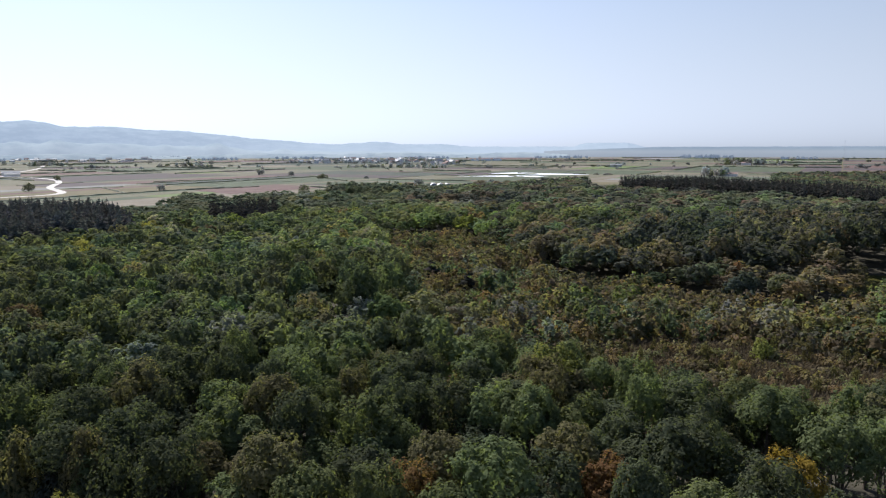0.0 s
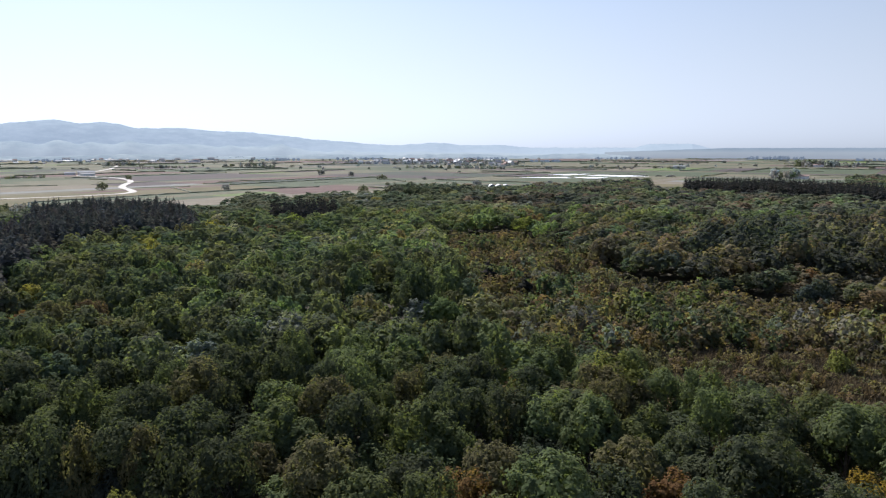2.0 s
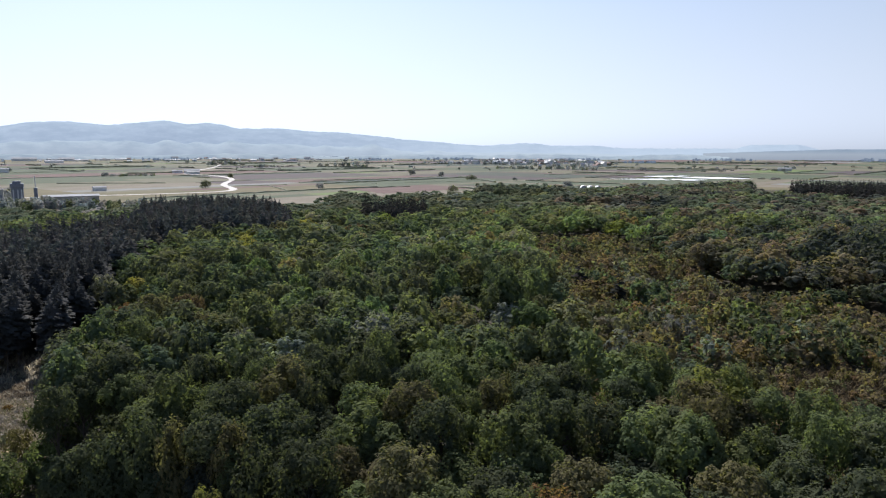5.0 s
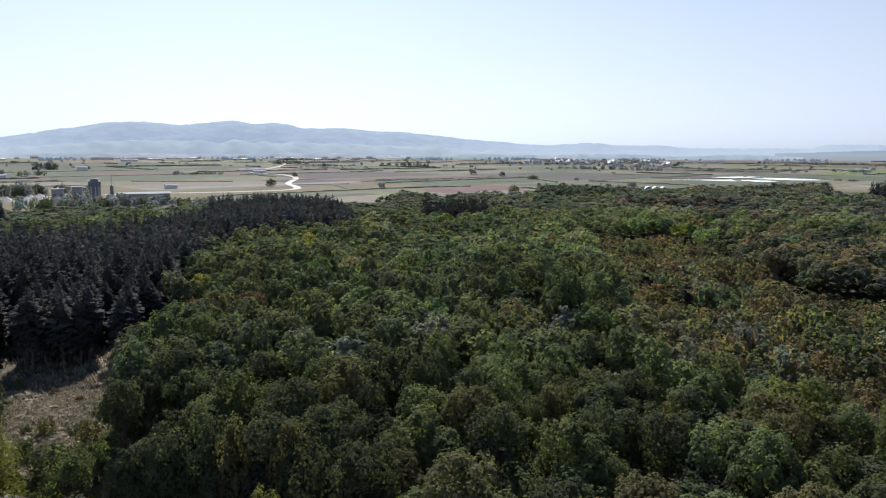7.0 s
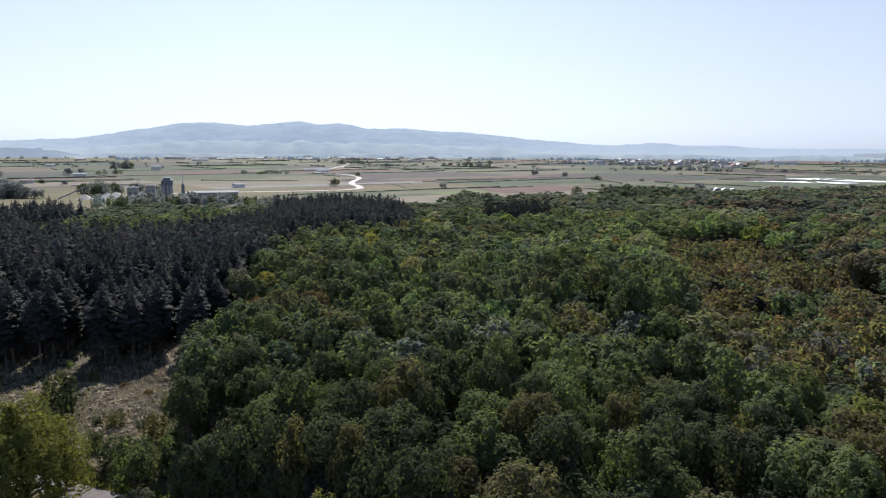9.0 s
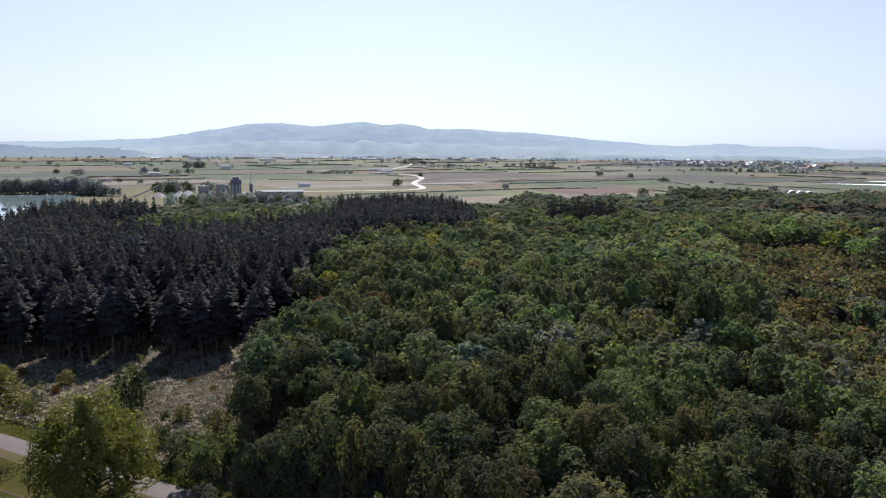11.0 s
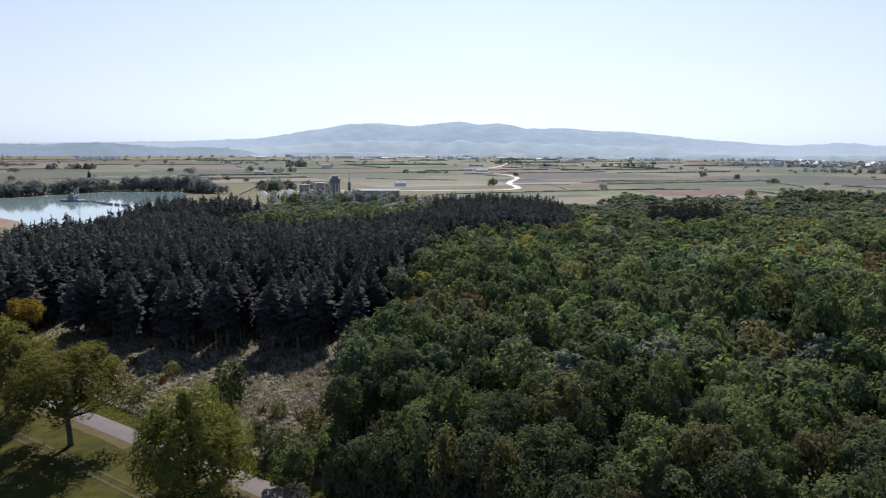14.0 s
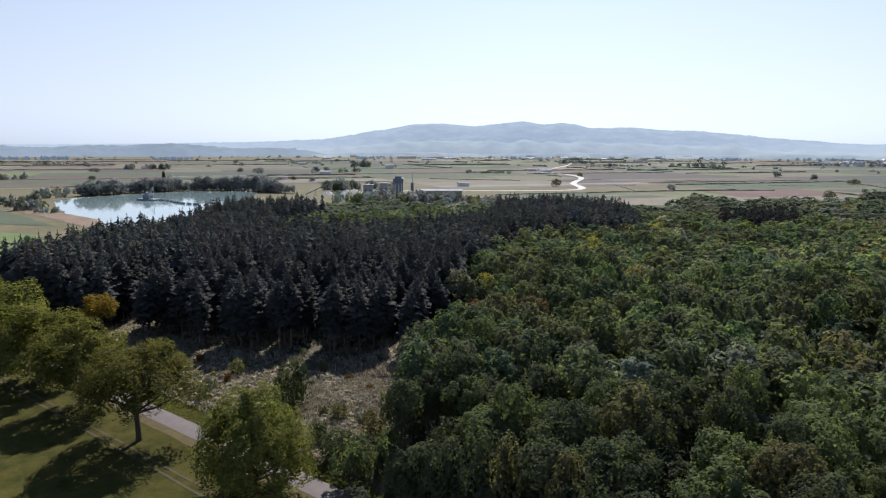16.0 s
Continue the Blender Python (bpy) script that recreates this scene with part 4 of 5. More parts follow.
def in_gap(x, y):
    """Strips along the sun's direction with spruces left out, so light reaches the ground."""
    for gx, gy, half, length in ((-184, 95, 6.0, 40), (-171, 101, 2.4, 28), (-156, 107, 3.0, 32), (-144, 112, 2.0, 24), (-134, 117, 3.2, 28), (-118, 131, 2.2, 24)):
        u, v = x - gx, y - gy
        along, across = -0.515 * u + 0.857 * v, 0.857 * u + 0.515 * v
        if -6 < along < length and abs(across) < half:
            return True
    return False


stand = sorted(spots(SPRUCE_STAND, 4.8), key=lambda p: math.hypot(p[0] + 6, p[1] - 12))
for i, (x, y) in enumerate(stand):
    if in_gap(x, y):
        continue
    if i < 295:
        s, h = rng.uniform(0.85, 1.15), rng.uniform(0.84, 1.06) * (0.86 if i < 85 else 0.96)
        plant(SPRUCES, "edge" if i < 90 else "spruce", pose(x, y, 0, 0, 0, rng.uniform(0, 360)) @ Matrix.Diagonal((s, s, h, 1)))
    else:
        far_spruce.append((x, y, 0, rng.uniform(3.3, 4.3), rng.uniform(18.5, 23.5), "spruce"))
groups = []
for x, y in spots(SPRUCE_BACK, 5.8):
    far_spruce.append((x, y, 0, rng.uniform(3.7, 4.8), rng.uniform(20.5, 24.5), "spruce"))
for poly, lo, hi in ((SPRUCE_CLUMP, 18, 23), (SPRUCE_ROW, 19, 24)):
    for x, y in spots(poly, 4.7):
        groups.append((x, y, 0, rng.uniform(3.6, 4.8), rng.uniform(lo, hi), "spruce"))
for x, y, h in ((27, 332, 17), (-4, 246, 13), (8, 227, 12), (30, 330, 14), (45, 300, 12), (66, 228, 9)):
    groups.append((x, y, 0, 3.4, h, "spruce"))
wood_mass("spruce_group", groups, SPRUCE_LOW, "dark spruce groups standing in the broadleaved wood", "woodland", MAT_NEEDLES, 0.5)
wood_mass("spruce_wood", far_spruce, SPRUCE_FAR, "dense dark spruce plantation with pointed tops", "woodland", MAT_NEEDLES, 1.15)

# ---- trees along the lane ----
LANE_CROWN = [crown(15000, 34, 0.042, 0.72, 0.27, clumps=12, fill=0.28, rag=0.34), crown(15000, 32, 0.043, 0.85, 0.28, clumps=12, fill=0.28, rag=0.34), crown(9000, 28, 0.058, 0.8, 0.30, clumps=9, fill=0.28, rag=0.34)]


def lane_tree(x, y, h, r, turn, bare, k, label):
    ob = thing("roadside_tree", x, y, 0, turn, label, "tree", "trees along the lane")
    rnd = random.Random(int(-x * 7) % 100)
    lean = (rnd.uniform(-0.6, 0.6), rnd.uniform(-0.6, 0.6))
    fork = max(2.2, bare * 0.75)
    bm = bmesh.new()
    tube(bm, [(0, 0, -0.2), (0.02, 0, 0.35), (lean[0] * 0.3, lean[1] * 0.3, fork * 0.55), (lean[0], lean[1], fork), (lean[0] * 1.3, lean[1] * 1.2, h * 0.55), (lean[0], lean[1], h * 0.82)], [0.75, 0.5, 0.42, 0.4, 0.2, 0.05], 9)
    trunk = part("trunk", bm, MAT_BARK, ob)
    for i in range(9):
        a = 2 * math.pi * (i + rnd.uniform(-0.3, 0.3)) / 9
        z0 = fork * rnd.uniform(0.8, 1.3)
        R = r * rnd.uniform(0.5, 0.8)
        rise = h * rnd.uniform(0.1, 0.36)
        p0 = Vector((lean[0], lean[1], z0))
        p1 = p0 + Vector((math.cos(a) * R * 0.4, math.sin(a) * R * 0.4, rise * 0.35))
        p2 = p0 + Vector((math.cos(a + 0.25) * R * 0.75, math.sin(a + 0.25) * R * 0.75, rise * 0.8))
        p3 = p0 + Vector((math.cos(a + 0.1) * R * 1.1, math.sin(a + 0.1) * R * 1.1, rise * 1.15))
        bm = bmesh.new()
        tube(bm, [p0, p1, p2, p3], [0.24, 0.17, 0.1, 0.03], 6)
        for q, turn_by in ((p1, 0.8), (p2, -0.9), (p2, 0.6)):
            tip = q + Vector((math.cos(a + turn_by) * R * 0.38, math.sin(a + turn_by) * R * 0.38, rise * 0.5 + 0.5))
            tube(bm, [q, q.lerp(tip, 0.5) + Vector((0, 0, 0.15)), tip], [0.09, 0.06, 0.02], 5)
        part("limb", bm, MAT_BARK, trunk)
    v, q = LANE_CROWN[k]
    sway = np.stack([1.0 + 0.12 * np.sin(v[:, 2] * 2.3 + x), 1.0 + 0.12 * np.cos(v[:, 2] * 1.9 + x), np.ones(len(v))], 1)
    cr = new("crown", mesh_of("crown", v * sway * np.array([r, r, (h - bare) / 2.0]) + np.array([0, 0, bare]), q, MAT_LANE_LEAF))
    cr.parent = ob
    return ob


for x, y, h, r, bare, k in ((-88, 71, 15.5, 9.2, 1.6, 1), (-118.5, 69.6, 16.5, 11.0, 6.6, 0), (-141, 69.8, 16.5, 9.4, 4.4, 1), (-162, 70.5, 17, 10.4, 3.6, 2), (-186, 73, 17.5, 9.6, 3.0, 2), (-211, 74, 17, 10, 2.5, 2)):
    lane_tree(x, y, h, r, rng.uniform(0, 360), bare, k, "broad spreading roadside tree with yellow-green leaves and dark forked trunk")

# ---- bushes and young trees round the clearing ----
BUSHES = {}
for kind in ("deep", "green", "lime", "olive", "grey", "rust"):
    ob = thing("bush", label=f"{KIND_WORDS[kind]} bush at the edge of the clearing", category="bush")
    bm = bmesh.new()
    for k in range(5):
        a = 1.256 * k
        tube(bm, [(0, 0, -0.1), (0.3 * math.cos(a), 0.3 * math.sin(a), 0.5), (0.6 * math.cos(a), 0.6 * math.sin(a), 1.1)], [0.03, 0.022, 0.008], 5)
    part("stems", bm, MAT_BARK, ob)
    v, q = crown(900, 12, 0.14, 0.8, 0.42)
    cr = new("foliage", mesh_of("foliage", v * np.array([1, 1, 0.88]) - np.array([0, 0, 0.06]), q, MAT_LEAF[kind]))
    cr.parent = ob
    BUSHES[kind] = [ob]
for x, y, h, r, kind in ((-110, 95, 9.5, 3.2, "deep"), (-108, 91, 6.0, 2.6, "green"), (-80, 82, 6.0, 3.2, "green"), (-84, 87, 5.0, 2.8, "deep"), (-75, 78.5, 2.2, 1.8, "grey"), (-88, 95, 5.0, 2.2, "olive"),
                         (-77, 88, 7.0, 3.0, "green"), (-99, 97, 3.4, 1.6, "olive"), (-131, 91, 3.2, 1.7, "grey"), (-127, 87, 3.0, 1.6, "deep"), (-94, 88, 4.2, 1.8, "deep"),
                         (-97, 108, 3.5, 1.6, "green"), (-135, 100, 3.6, 2.0, "olive"), (-150, 95, 3.0, 1.6, "olive"), (-83, 99, 6.0, 2.6, "deep"), (-90, 112, 7.0, 2.8, "green"),
                         (-87, 85.5, 5.0, 3.0, "deep"), (-79, 86, 4.2, 2.8, "green"), (-81, 105, 6.0, 3.0, "deep"), (-57, 120, 6.5, 3.2, "deep"), (-168, 90, 4.5, 2.2, "green"), (-206, 84, 9, 3.6, "deep"), (-220, 84, 10, 4, "deep"), (-71, 83, 5.5, 2.6, "deep")):
    plant(BUSHES, kind, pose(x, y, 0, 0, 0, rng.uniform(0, 360)) @ Matrix.Diagonal((r, r, h / 1.7, 1)))
for k in range(60):
    x, y = rng.uniform(-150, -80), rng.uniform(85, 132)
    if y - 85 > (-70 - x) * 1.05 or y > 138 + (x + 113) * 0.75:
        continue
    r = rng.uniform(0.5, 1.3)
    plant(BUSHES, str(rng.choice(["olive", "grey", "green", "rust", "deep"])), pose(x, y, 0, 0, 0, rng.uniform(0, 360)) @ Matrix.Diagonal((r, r, r * rng.uniform(0.7, 1.4), 1)))


birch = thing("young_birch", label="slender young birch with yellow-brown leaves in a gap of the wood", category="tree", group="young birches in the gaps")
part("trunk", trunk_mesh(11.0, 1.2, 4, 77, 0.09), MAT_BARK, birch)
v, q = crown(900, 20, 0.12, 1.6, 0.4, leaf_tris, 5, rag=0.6)
v = v * np.array([1.5, 1.5, 4.8]) * np.stack([1.1 - 0.14 * v[:, 2]] * 2 + [np.ones(len(v))], 1) + np.array([0, 0, 1.6])
cr = new("crown", mesh_of("crown", v, q, MAT_BIRCH))
cr.parent = birch
BIRCH = {"birch": [birch]}
for k in range(22):
    s = rng.uniform(0.95, 1.45)
    plant(BIRCH, "birch", pose(rng.uniform(-43, -8), rng.uniform(152, 160), 0, 0, 0, rng.uniform(0, 360)) @ Matrix.Diagonal((s, s, rng.uniform(0.75, 1.02), 1)))
for k in range(70):
    x, y = rng.uniform(4, 104), rng.uniform(98, 172)
    if inside((x, y), HEATH):
        s = rng.uniform(0.45, 0.8)
        plant(BIRCH, "birch", pose(x, y, 0, 0, 0, rng.uniform(0, 360)) @ Matrix.Diagonal((s, s, rng.uniform(0.28, 0.55), 1)))


def tufts(name, outline, count, low, high, material, label, category, rows=0.0):
    """Clumps of arching blades scattered over an outline, thinner between furrows."""
    xs, ys = [p[0] for p in outline], [p[1] for p in outline]
    c = []
    while len(c) < count:
        p = (rng.uniform(min(xs), max(xs)), rng.uniform(min(ys), max(ys)))
        if not inside(p, outline):
            continue
        if rows and p[0] < -116 and math.sin((p[1] + p[0] * 0.03) * rows + noise.noise(Vector((p[0] * 0.1, p[1] * 0.1, 0)))) < rng.uniform(-0.1, 0.6):
            continue
        if noise.noise(Vector((p[0], p[1], low * 9 + high)) * 0.13) + 0.9 * noise.noise(Vector((p[0], p[1], 4)) * 0.5) < rng.uniform(-0.45, 0.3):
            continue
        c.append((*p, 0.08))
    c = np.repeat(np.array(c), 6, 0)
    th = rng.uniform(0, 6.283, len(c))
    out = np.stack([np.cos(th), np.sin(th), np.zeros(len(c))], 1)
    side = np.stack([-np.sin(th), np.cos(th), np.zeros(len(c))], 1)
    h = rng.uniform(low, high, len(c))[:, None]
    c = c + out * h * 0.25 + side * h * rng.uniform(-0.3, 0.3, (len(c), 1))
    v = np.stack([c - side * h * 0.13, c + side * h * 0.13, c + out * h * rng.uniform(0.3, 1.0, (len(c), 1)) + [0, 0, 1] * h * 0.75], 1).reshape(-1, 3)
    q = np.arange(len(v)).reshape(-1, 3)
    return tagged(new(name, mesh_of(name, v, q, material)), label, category, "", "stuff")


def bracken(name, outline, count, label):
    """Low mounds of arching dead fronds, each a few leaves over a small dome."""
    xs, ys = [p[0] for p in outline], [p[1] for p in outline]
    c = []
    while len(c) < count:
        p = (rng.uniform(min(xs), max(xs)), rng.uniform(min(ys), max(ys)))
        if inside(p, outline) and noise.noise(Vector((p[0], p[1], 2)) * 0.16) > rng.uniform(-0.6, 0.35):
            c.append((*p, 0.1))
    k = 11
    r = np.repeat(rng.uniform(0.45, 1.15, count), k)
    c = np.repeat(np.array(c), k, 0)
    o = unit(rng.normal(size=c.shape) + [0, 0, 0.7])
    o[:, 2] = np.abs(o[:, 2])
    v, q = leaf_quads(c + o * r[:, None] * [1.0, 1.0, 0.8], unit(o + 0.4 * rng.normal(size=c.shape) + [0, 0, 0.3]), r * rng.uniform(0.5, 0.95, len(r)))
    return tagged(new(name, mesh_of(name, v, q, MAT_TUFT)), label, "bracken", "", "stuff")


# outline drawn round the sunlit part: pale growth stops where shade begins
CLEAR = [(-80, 84), (-86, 96), (-97, 112), (-104, 119), (-118, 113), (-135, 108), (-152, 106), (-174, 99), (-184, 102), (-196, 120), (-202, 117), (-192, 97), (-212, 92), (-212, 84)]
bracken("bracken", CLEAR, 2600, "pale dead bracken in low mounds over the clearing")
tufts("dead_grass_tufts", CLEAR, 13000, 0.4, 1.3, MAT_TUFT, "pale dead grass tufts over the felled clearing", "grass", 2.3)
# pale blades put light spots into the shaded ground under the stand
tufts("dead_grass_tufts", [(-97, 112), (-112, 150), (-148, 140), (-184, 126), (-206, 118), (-200, 98), (-174, 98), (-150, 105), (-118, 112)], 4000, 0.5, 1.4, MAT_TUFT, "sparse pale dead grass between the trunks", "grass")
tufts("ferns", CLEAR, 7000, 0.5, 1.3, MAT_FERN, "scattered green ferns and brambles in the clearing", "fern")
tufts("brash", [(-84, 96), (-104, 126), (-150, 128), (-200, 112), (-200, 92), (-120, 92)], 11000, 0.4, 1.2, MAT_BRASH, "brown felling brash and dead stalks in rows", "brash", 2.3)
for k in range(5):
    row_y = 93.6 + 2.73 * k
    V, Q = [], []
    for i, x in enumerate(np.arange(-172.0 + 2.5 * k, -117.0 - 2.0 * k, 0.8)):
        h = 0.55 + 0.45 * noise.noise(Vector((x * 0.35, k * 7.0, 1.0))) + 0.25 * noise.noise(Vector((x * 1.4, k * 7.0, 3.0)))
        y0 = row_y - 0.03 * (x + 145) + 0.3 * noise.noise(Vector((x * 0.12, k * 3.0, 6.0)))
        for u, z in ((-0.75, 0.05), (-0.42, 0.7), (0.05, 1.0), (0.45, 0.6), (0.8, 0.05)):
            V.append((x + 0.25 * noise.noise(Vector((x * 2.0, u * 4, k))), y0 + u * (0.8 + 0.4 * h), 0.09 + max(0.02, h) * z * 0.8))
        if i:
            a = 5 * i
            Q += [(a + j - 5, a + j, a + j + 1, a + j - 4) for j in range(4)]
    tagged(new("brash_row", mesh_of("brash_row", V, Q, MAT_BRASH_ROW)), "low windrow of brown felling brash across the clearing", "brash row", "windrows of the clearing")
tufts("verge_grass", [(-212, 79.8), (-66, 79.8), (-70, 84.5), (-212, 84.5)], 6000, 0.15, 0.45, MAT_LEAF["lime"], "bright green verge grass beside the lane", "grass")

tufts("heath_grass", HEATH, 13000, 0.9, 2.8, MAT_HEATH, "rusty brown heath grass and saplings", "grass")

# ---- trees of the plain ----
FIELD_TREES = {"field": [], "shore": []}
for k in range(3):
    ob = tree_kind("field_tree", "single dark round-crowned tree standing in the fields", "tree", ("haze_grey", "grey", "haze_grey")[k], FIELD_CROWN[k], 20 + k, 10.0, 5.0, 0.5)
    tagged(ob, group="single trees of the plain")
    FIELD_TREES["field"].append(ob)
    ob = tree_kind("shore_tree", "grey-green tree in the row on the lake shore", "tree", ("haze_grey", "haze_grey", "haze_grey")[k], FIELD_CROWN[k], 30 + k, 10.0, 5.0, 0.3)
    tagged(ob, group="trees round the lake")
    FIELD_TREES["shore"].append(ob)
SINGLE = [(-486, 829, 6.1, 10.6), (-610, 1120, 4.5, 9.1), (-1415, 2291, 6.4, 10.7), (-892, 1802, 5.6, 11.2), (-333, 836, 4.3, 7.8), (-282, 772, 3.2, 3.4), (-160, 814, 5.2, 8.5), (-353, 1374, 6.8, 9.0),
          (-276, 1291, 5.2, 8.4), (-198, 1166, 7.5, 8.4), (-764, 2347, 7.9, 11.8), (-1005, 2787, 7.1, 11.8), (-796, 1998, 6.0, 10.3), (-781, 2014, 6.0, 10.3), (-1429, 656, 9.4, 8.8), (-1071, 490, 5.1, 7.5),
          (-1234, 857, 6.0, 9.5), (-1893, 1293, 6.4, 12.8), (-1210, 877, 6.0, 8.3), (-1129, 828, 7.2, 12.2)]
SINGLE += [(-813, 690, 4.2, 5.9), (-1103, 943, 8.1, 13.8), (-1140, 1004, 6.0, 10.9), (-1802, 810, 7.1, 9.4), (-868, 1137, 5.7, 7.9), (-349, 2307, 6.5, 11.1), (-33, 958, 6.5, 8.5), (70, 1034, 3.7, 5.0),
           (-126, 1162, 3.8, 4.7), (-374, 1449, 5.4, 8.4), (-301, 1412, 4.1, 5.8), (117, 1787, 8.0, 8.6), (371, 2980, 7.2, 9.6), (805, 2654, 9.2, 8.9), (975, 1662, 8.5, 12.4), (990, 1661, 7.0, 7.8)]
SINGLE += [(1138, 1859, 7.9, 8.7), (907, 1823, 6.5, 8.2), (1380, 2466, 7.9, 9.1), (1521, 2677, 7.4, 9.9), (1471, 2454, 9.2, 9.2), (725, 2101, 6.2, 7.1), (395, 1871, 4.6, 7.7)]
for x, y, r, h in SINGLE:
    plant(FIELD_TREES, "field", pose(x, y, 0, 0, 0, rng.uniform(0, 360)) @ Matrix.Diagonal((r / 5.0, r / 5.0, h / 10.0, 1)))
poplar = thing("poplar_tree", -965, 544, 0, 0, "slim tall dark poplar beyond the lake", "tree")
bm = bmesh.new()
tube(bm, [(0, 0, -0.2), (0, 0, 6), (0, 0, 14)], [0.4, 0.25, 0.05])
part("trunk", bm, MAT_BARK, poplar)
v, q = crown(700, 18, 0.3, 1.0, 0.45)
cr = new("crown", mesh_of("crown", v * np.array([2.2, 2.2, 6.8]) + np.array([0, 0, 0.8]), q, MAT_LEAF["deep"]))
cr.parent = poplar


def copse(x, y, half, h, label="low dark copse among the fields", depth=0.45, step=7.0):
    """A clump of trees about 2 * half wide as seen from the wood."""
    view = Vector((x, y)).normalized()
    side = Vector((view.y, -view.x))
    n = max(3, int(half * 2 / step * 1.6))
    rows = []
    for i in range(n):
        s, t = rng.uniform(-half, half), rng.uniform(-half * depth, half * depth)
        hh = h * rng.uniform(0.65, 1.05)
        p = Vector((x, y)) + side * s + view * t
        rows.append((p.x, p.y, -0.3, max(step * 0.5, h * 0.42) * rng.uniform(0.7, 1.2), hh / 2.0, str(rng.choice(["grey", "haze_grey", "green", "haze_grey"]))))
    # beyond 2800 m haze is emission, nearer it is put into leaf colour
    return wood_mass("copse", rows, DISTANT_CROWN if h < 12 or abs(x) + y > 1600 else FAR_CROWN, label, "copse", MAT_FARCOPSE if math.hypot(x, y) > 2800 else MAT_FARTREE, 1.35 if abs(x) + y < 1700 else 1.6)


for x, y, half, h in ((-1190, 427, 22, 10), (-2027, 818, 52, 10.5), (-1534, 819, 45, 13.8), (-913, 698, 36, 6), (-1755, 1453, 54, 7), (-1080, 1015, 21, 10), (-1348, 1305, 22, 20), (-836, 1170, 40, 6), (-1187, 2111, 48, 14),
                      (-737, 2063, 35, 12), (-639, 1913, 20, 9.6), (-898, 1886, 50, 6), (-1535, 3700, 160, 16), (481, 1245, 21, 17), (973, 2415, 21, 10), (889, 2083, 54, 20), (1063, 2221, 16, 12), (-214, 1871, 45, 10),
                      (-109, 1861, 52, 10.5), (-20, 1799, 43, 10)):
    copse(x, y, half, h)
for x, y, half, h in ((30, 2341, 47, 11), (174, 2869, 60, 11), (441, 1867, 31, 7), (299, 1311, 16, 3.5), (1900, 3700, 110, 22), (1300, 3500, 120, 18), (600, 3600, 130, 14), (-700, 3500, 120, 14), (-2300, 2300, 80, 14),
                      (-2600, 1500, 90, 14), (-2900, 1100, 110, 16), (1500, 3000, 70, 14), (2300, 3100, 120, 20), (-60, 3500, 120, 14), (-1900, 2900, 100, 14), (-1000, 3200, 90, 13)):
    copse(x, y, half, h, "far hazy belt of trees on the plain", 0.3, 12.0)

# ---- round the lake ----
shore = [(-735, 330), (-752, 400), (-752, 440), (-725, 480), (-690, 505), (-650, 497), (-622, 500)]
for a, b in zip(shore, shore[1:]):
    n = max(2, int(math.dist(a, b) / 4.5))
    for i in range(n):
        u = i / n
        h = rng.uniform(9, 18)
        x, y = a[0] + (b[0] - a[0]) * u + rng.uniform(-9, 4), a[1] + (b[1] - a[1]) * u + rng.uniform(-4, 4)
        plant(FIELD_TREES, "shore", pose(x, y, 0, 0, 0, rng.uniform(0, 360)) @ Matrix.Diagonal((h * 0.125, h * 0.125, h / 10.0, 1)))
for x, y, half, h in ((-700, 262, 14, 8), (-650, 240, 16, 6), (-610, 232, 14, 9), (-570, 236, 12, 5), (-735, 300, 12, 7), (-780, 320, 20, 8), (-690, 225, 20, 8), (-740, 240, 16, 10), (-640, 580, 16, 14), (-610, 600, 14, 13), (-580, 615, 12, 10),
                      (-560, 590, 12, 9), (-420, 478, 36, 11), (-385, 496, 36, 10), (-345, 500, 30, 8), (-452, 452, 30, 12), (-470, 505, 26, 10), (-440, 525, 26, 7), (-410, 540, 30, 6), (-545, 555, 9, 7), (-610, 560, 10, 16)):
    copse(x, y, half, h, "bushes and young trees on the bank by the lake", 0.4, 5.0)

dredger = thing("dredger", -637, 346, 0.1, 20, "dark floating gravel dredger with a crane frame on the lake", "dredger")
bm = bmesh.new()
box(bm, -10, -4, 0, 10, 4, 1.6, 0.3)
part("hull", bm, MAT_SLATE, dredger)
bm = bmesh.new()
box(bm, -4, -2.5, 1.6, 3, 2.5, 5.2, 0.2)
box(bm, -2, -2, 5.2, 1, 2, 7.2, 0.2)
part("cabin", bm, MAT_SLATE, dredger)
bm = bmesh.new()
for s in (-3, 3):
    tube(bm, [(4, s, 1.4), (7, 0, 13)], [0.3, 0.2], 6)
    tube(bm, [(-8, s, 1.4), (7, 0, 13)], [0.15, 0.12], 6)
part("crane_frame", bm, MAT_STEEL, dredger, "grey steel crane frame")
for i in range(8):
    u = i / 7
    fl = thing("pontoon", -622 + 64 * u, 351 - 5 * u + 2 * math.sin(i), 0.1, 10 * math.sin(i * 2), "dark floating pontoon of the dredger's pipeline", "pontoon", "pontoons of the pipeline")
    bm = bmesh.new()
    box(bm, -2.6, -1.2, 0, 2.6, 1.2, 1.0, 0.2)
    part("float", bm, MAT_SLATE, fl)
    bm = bmesh.new()
    tube(bm, [(-4.6, 0, 1.3), (4.6, 0, 1.3)], [0.3, 0.3], 8)
    part("pipe", bm, MAT_STEEL, fl)

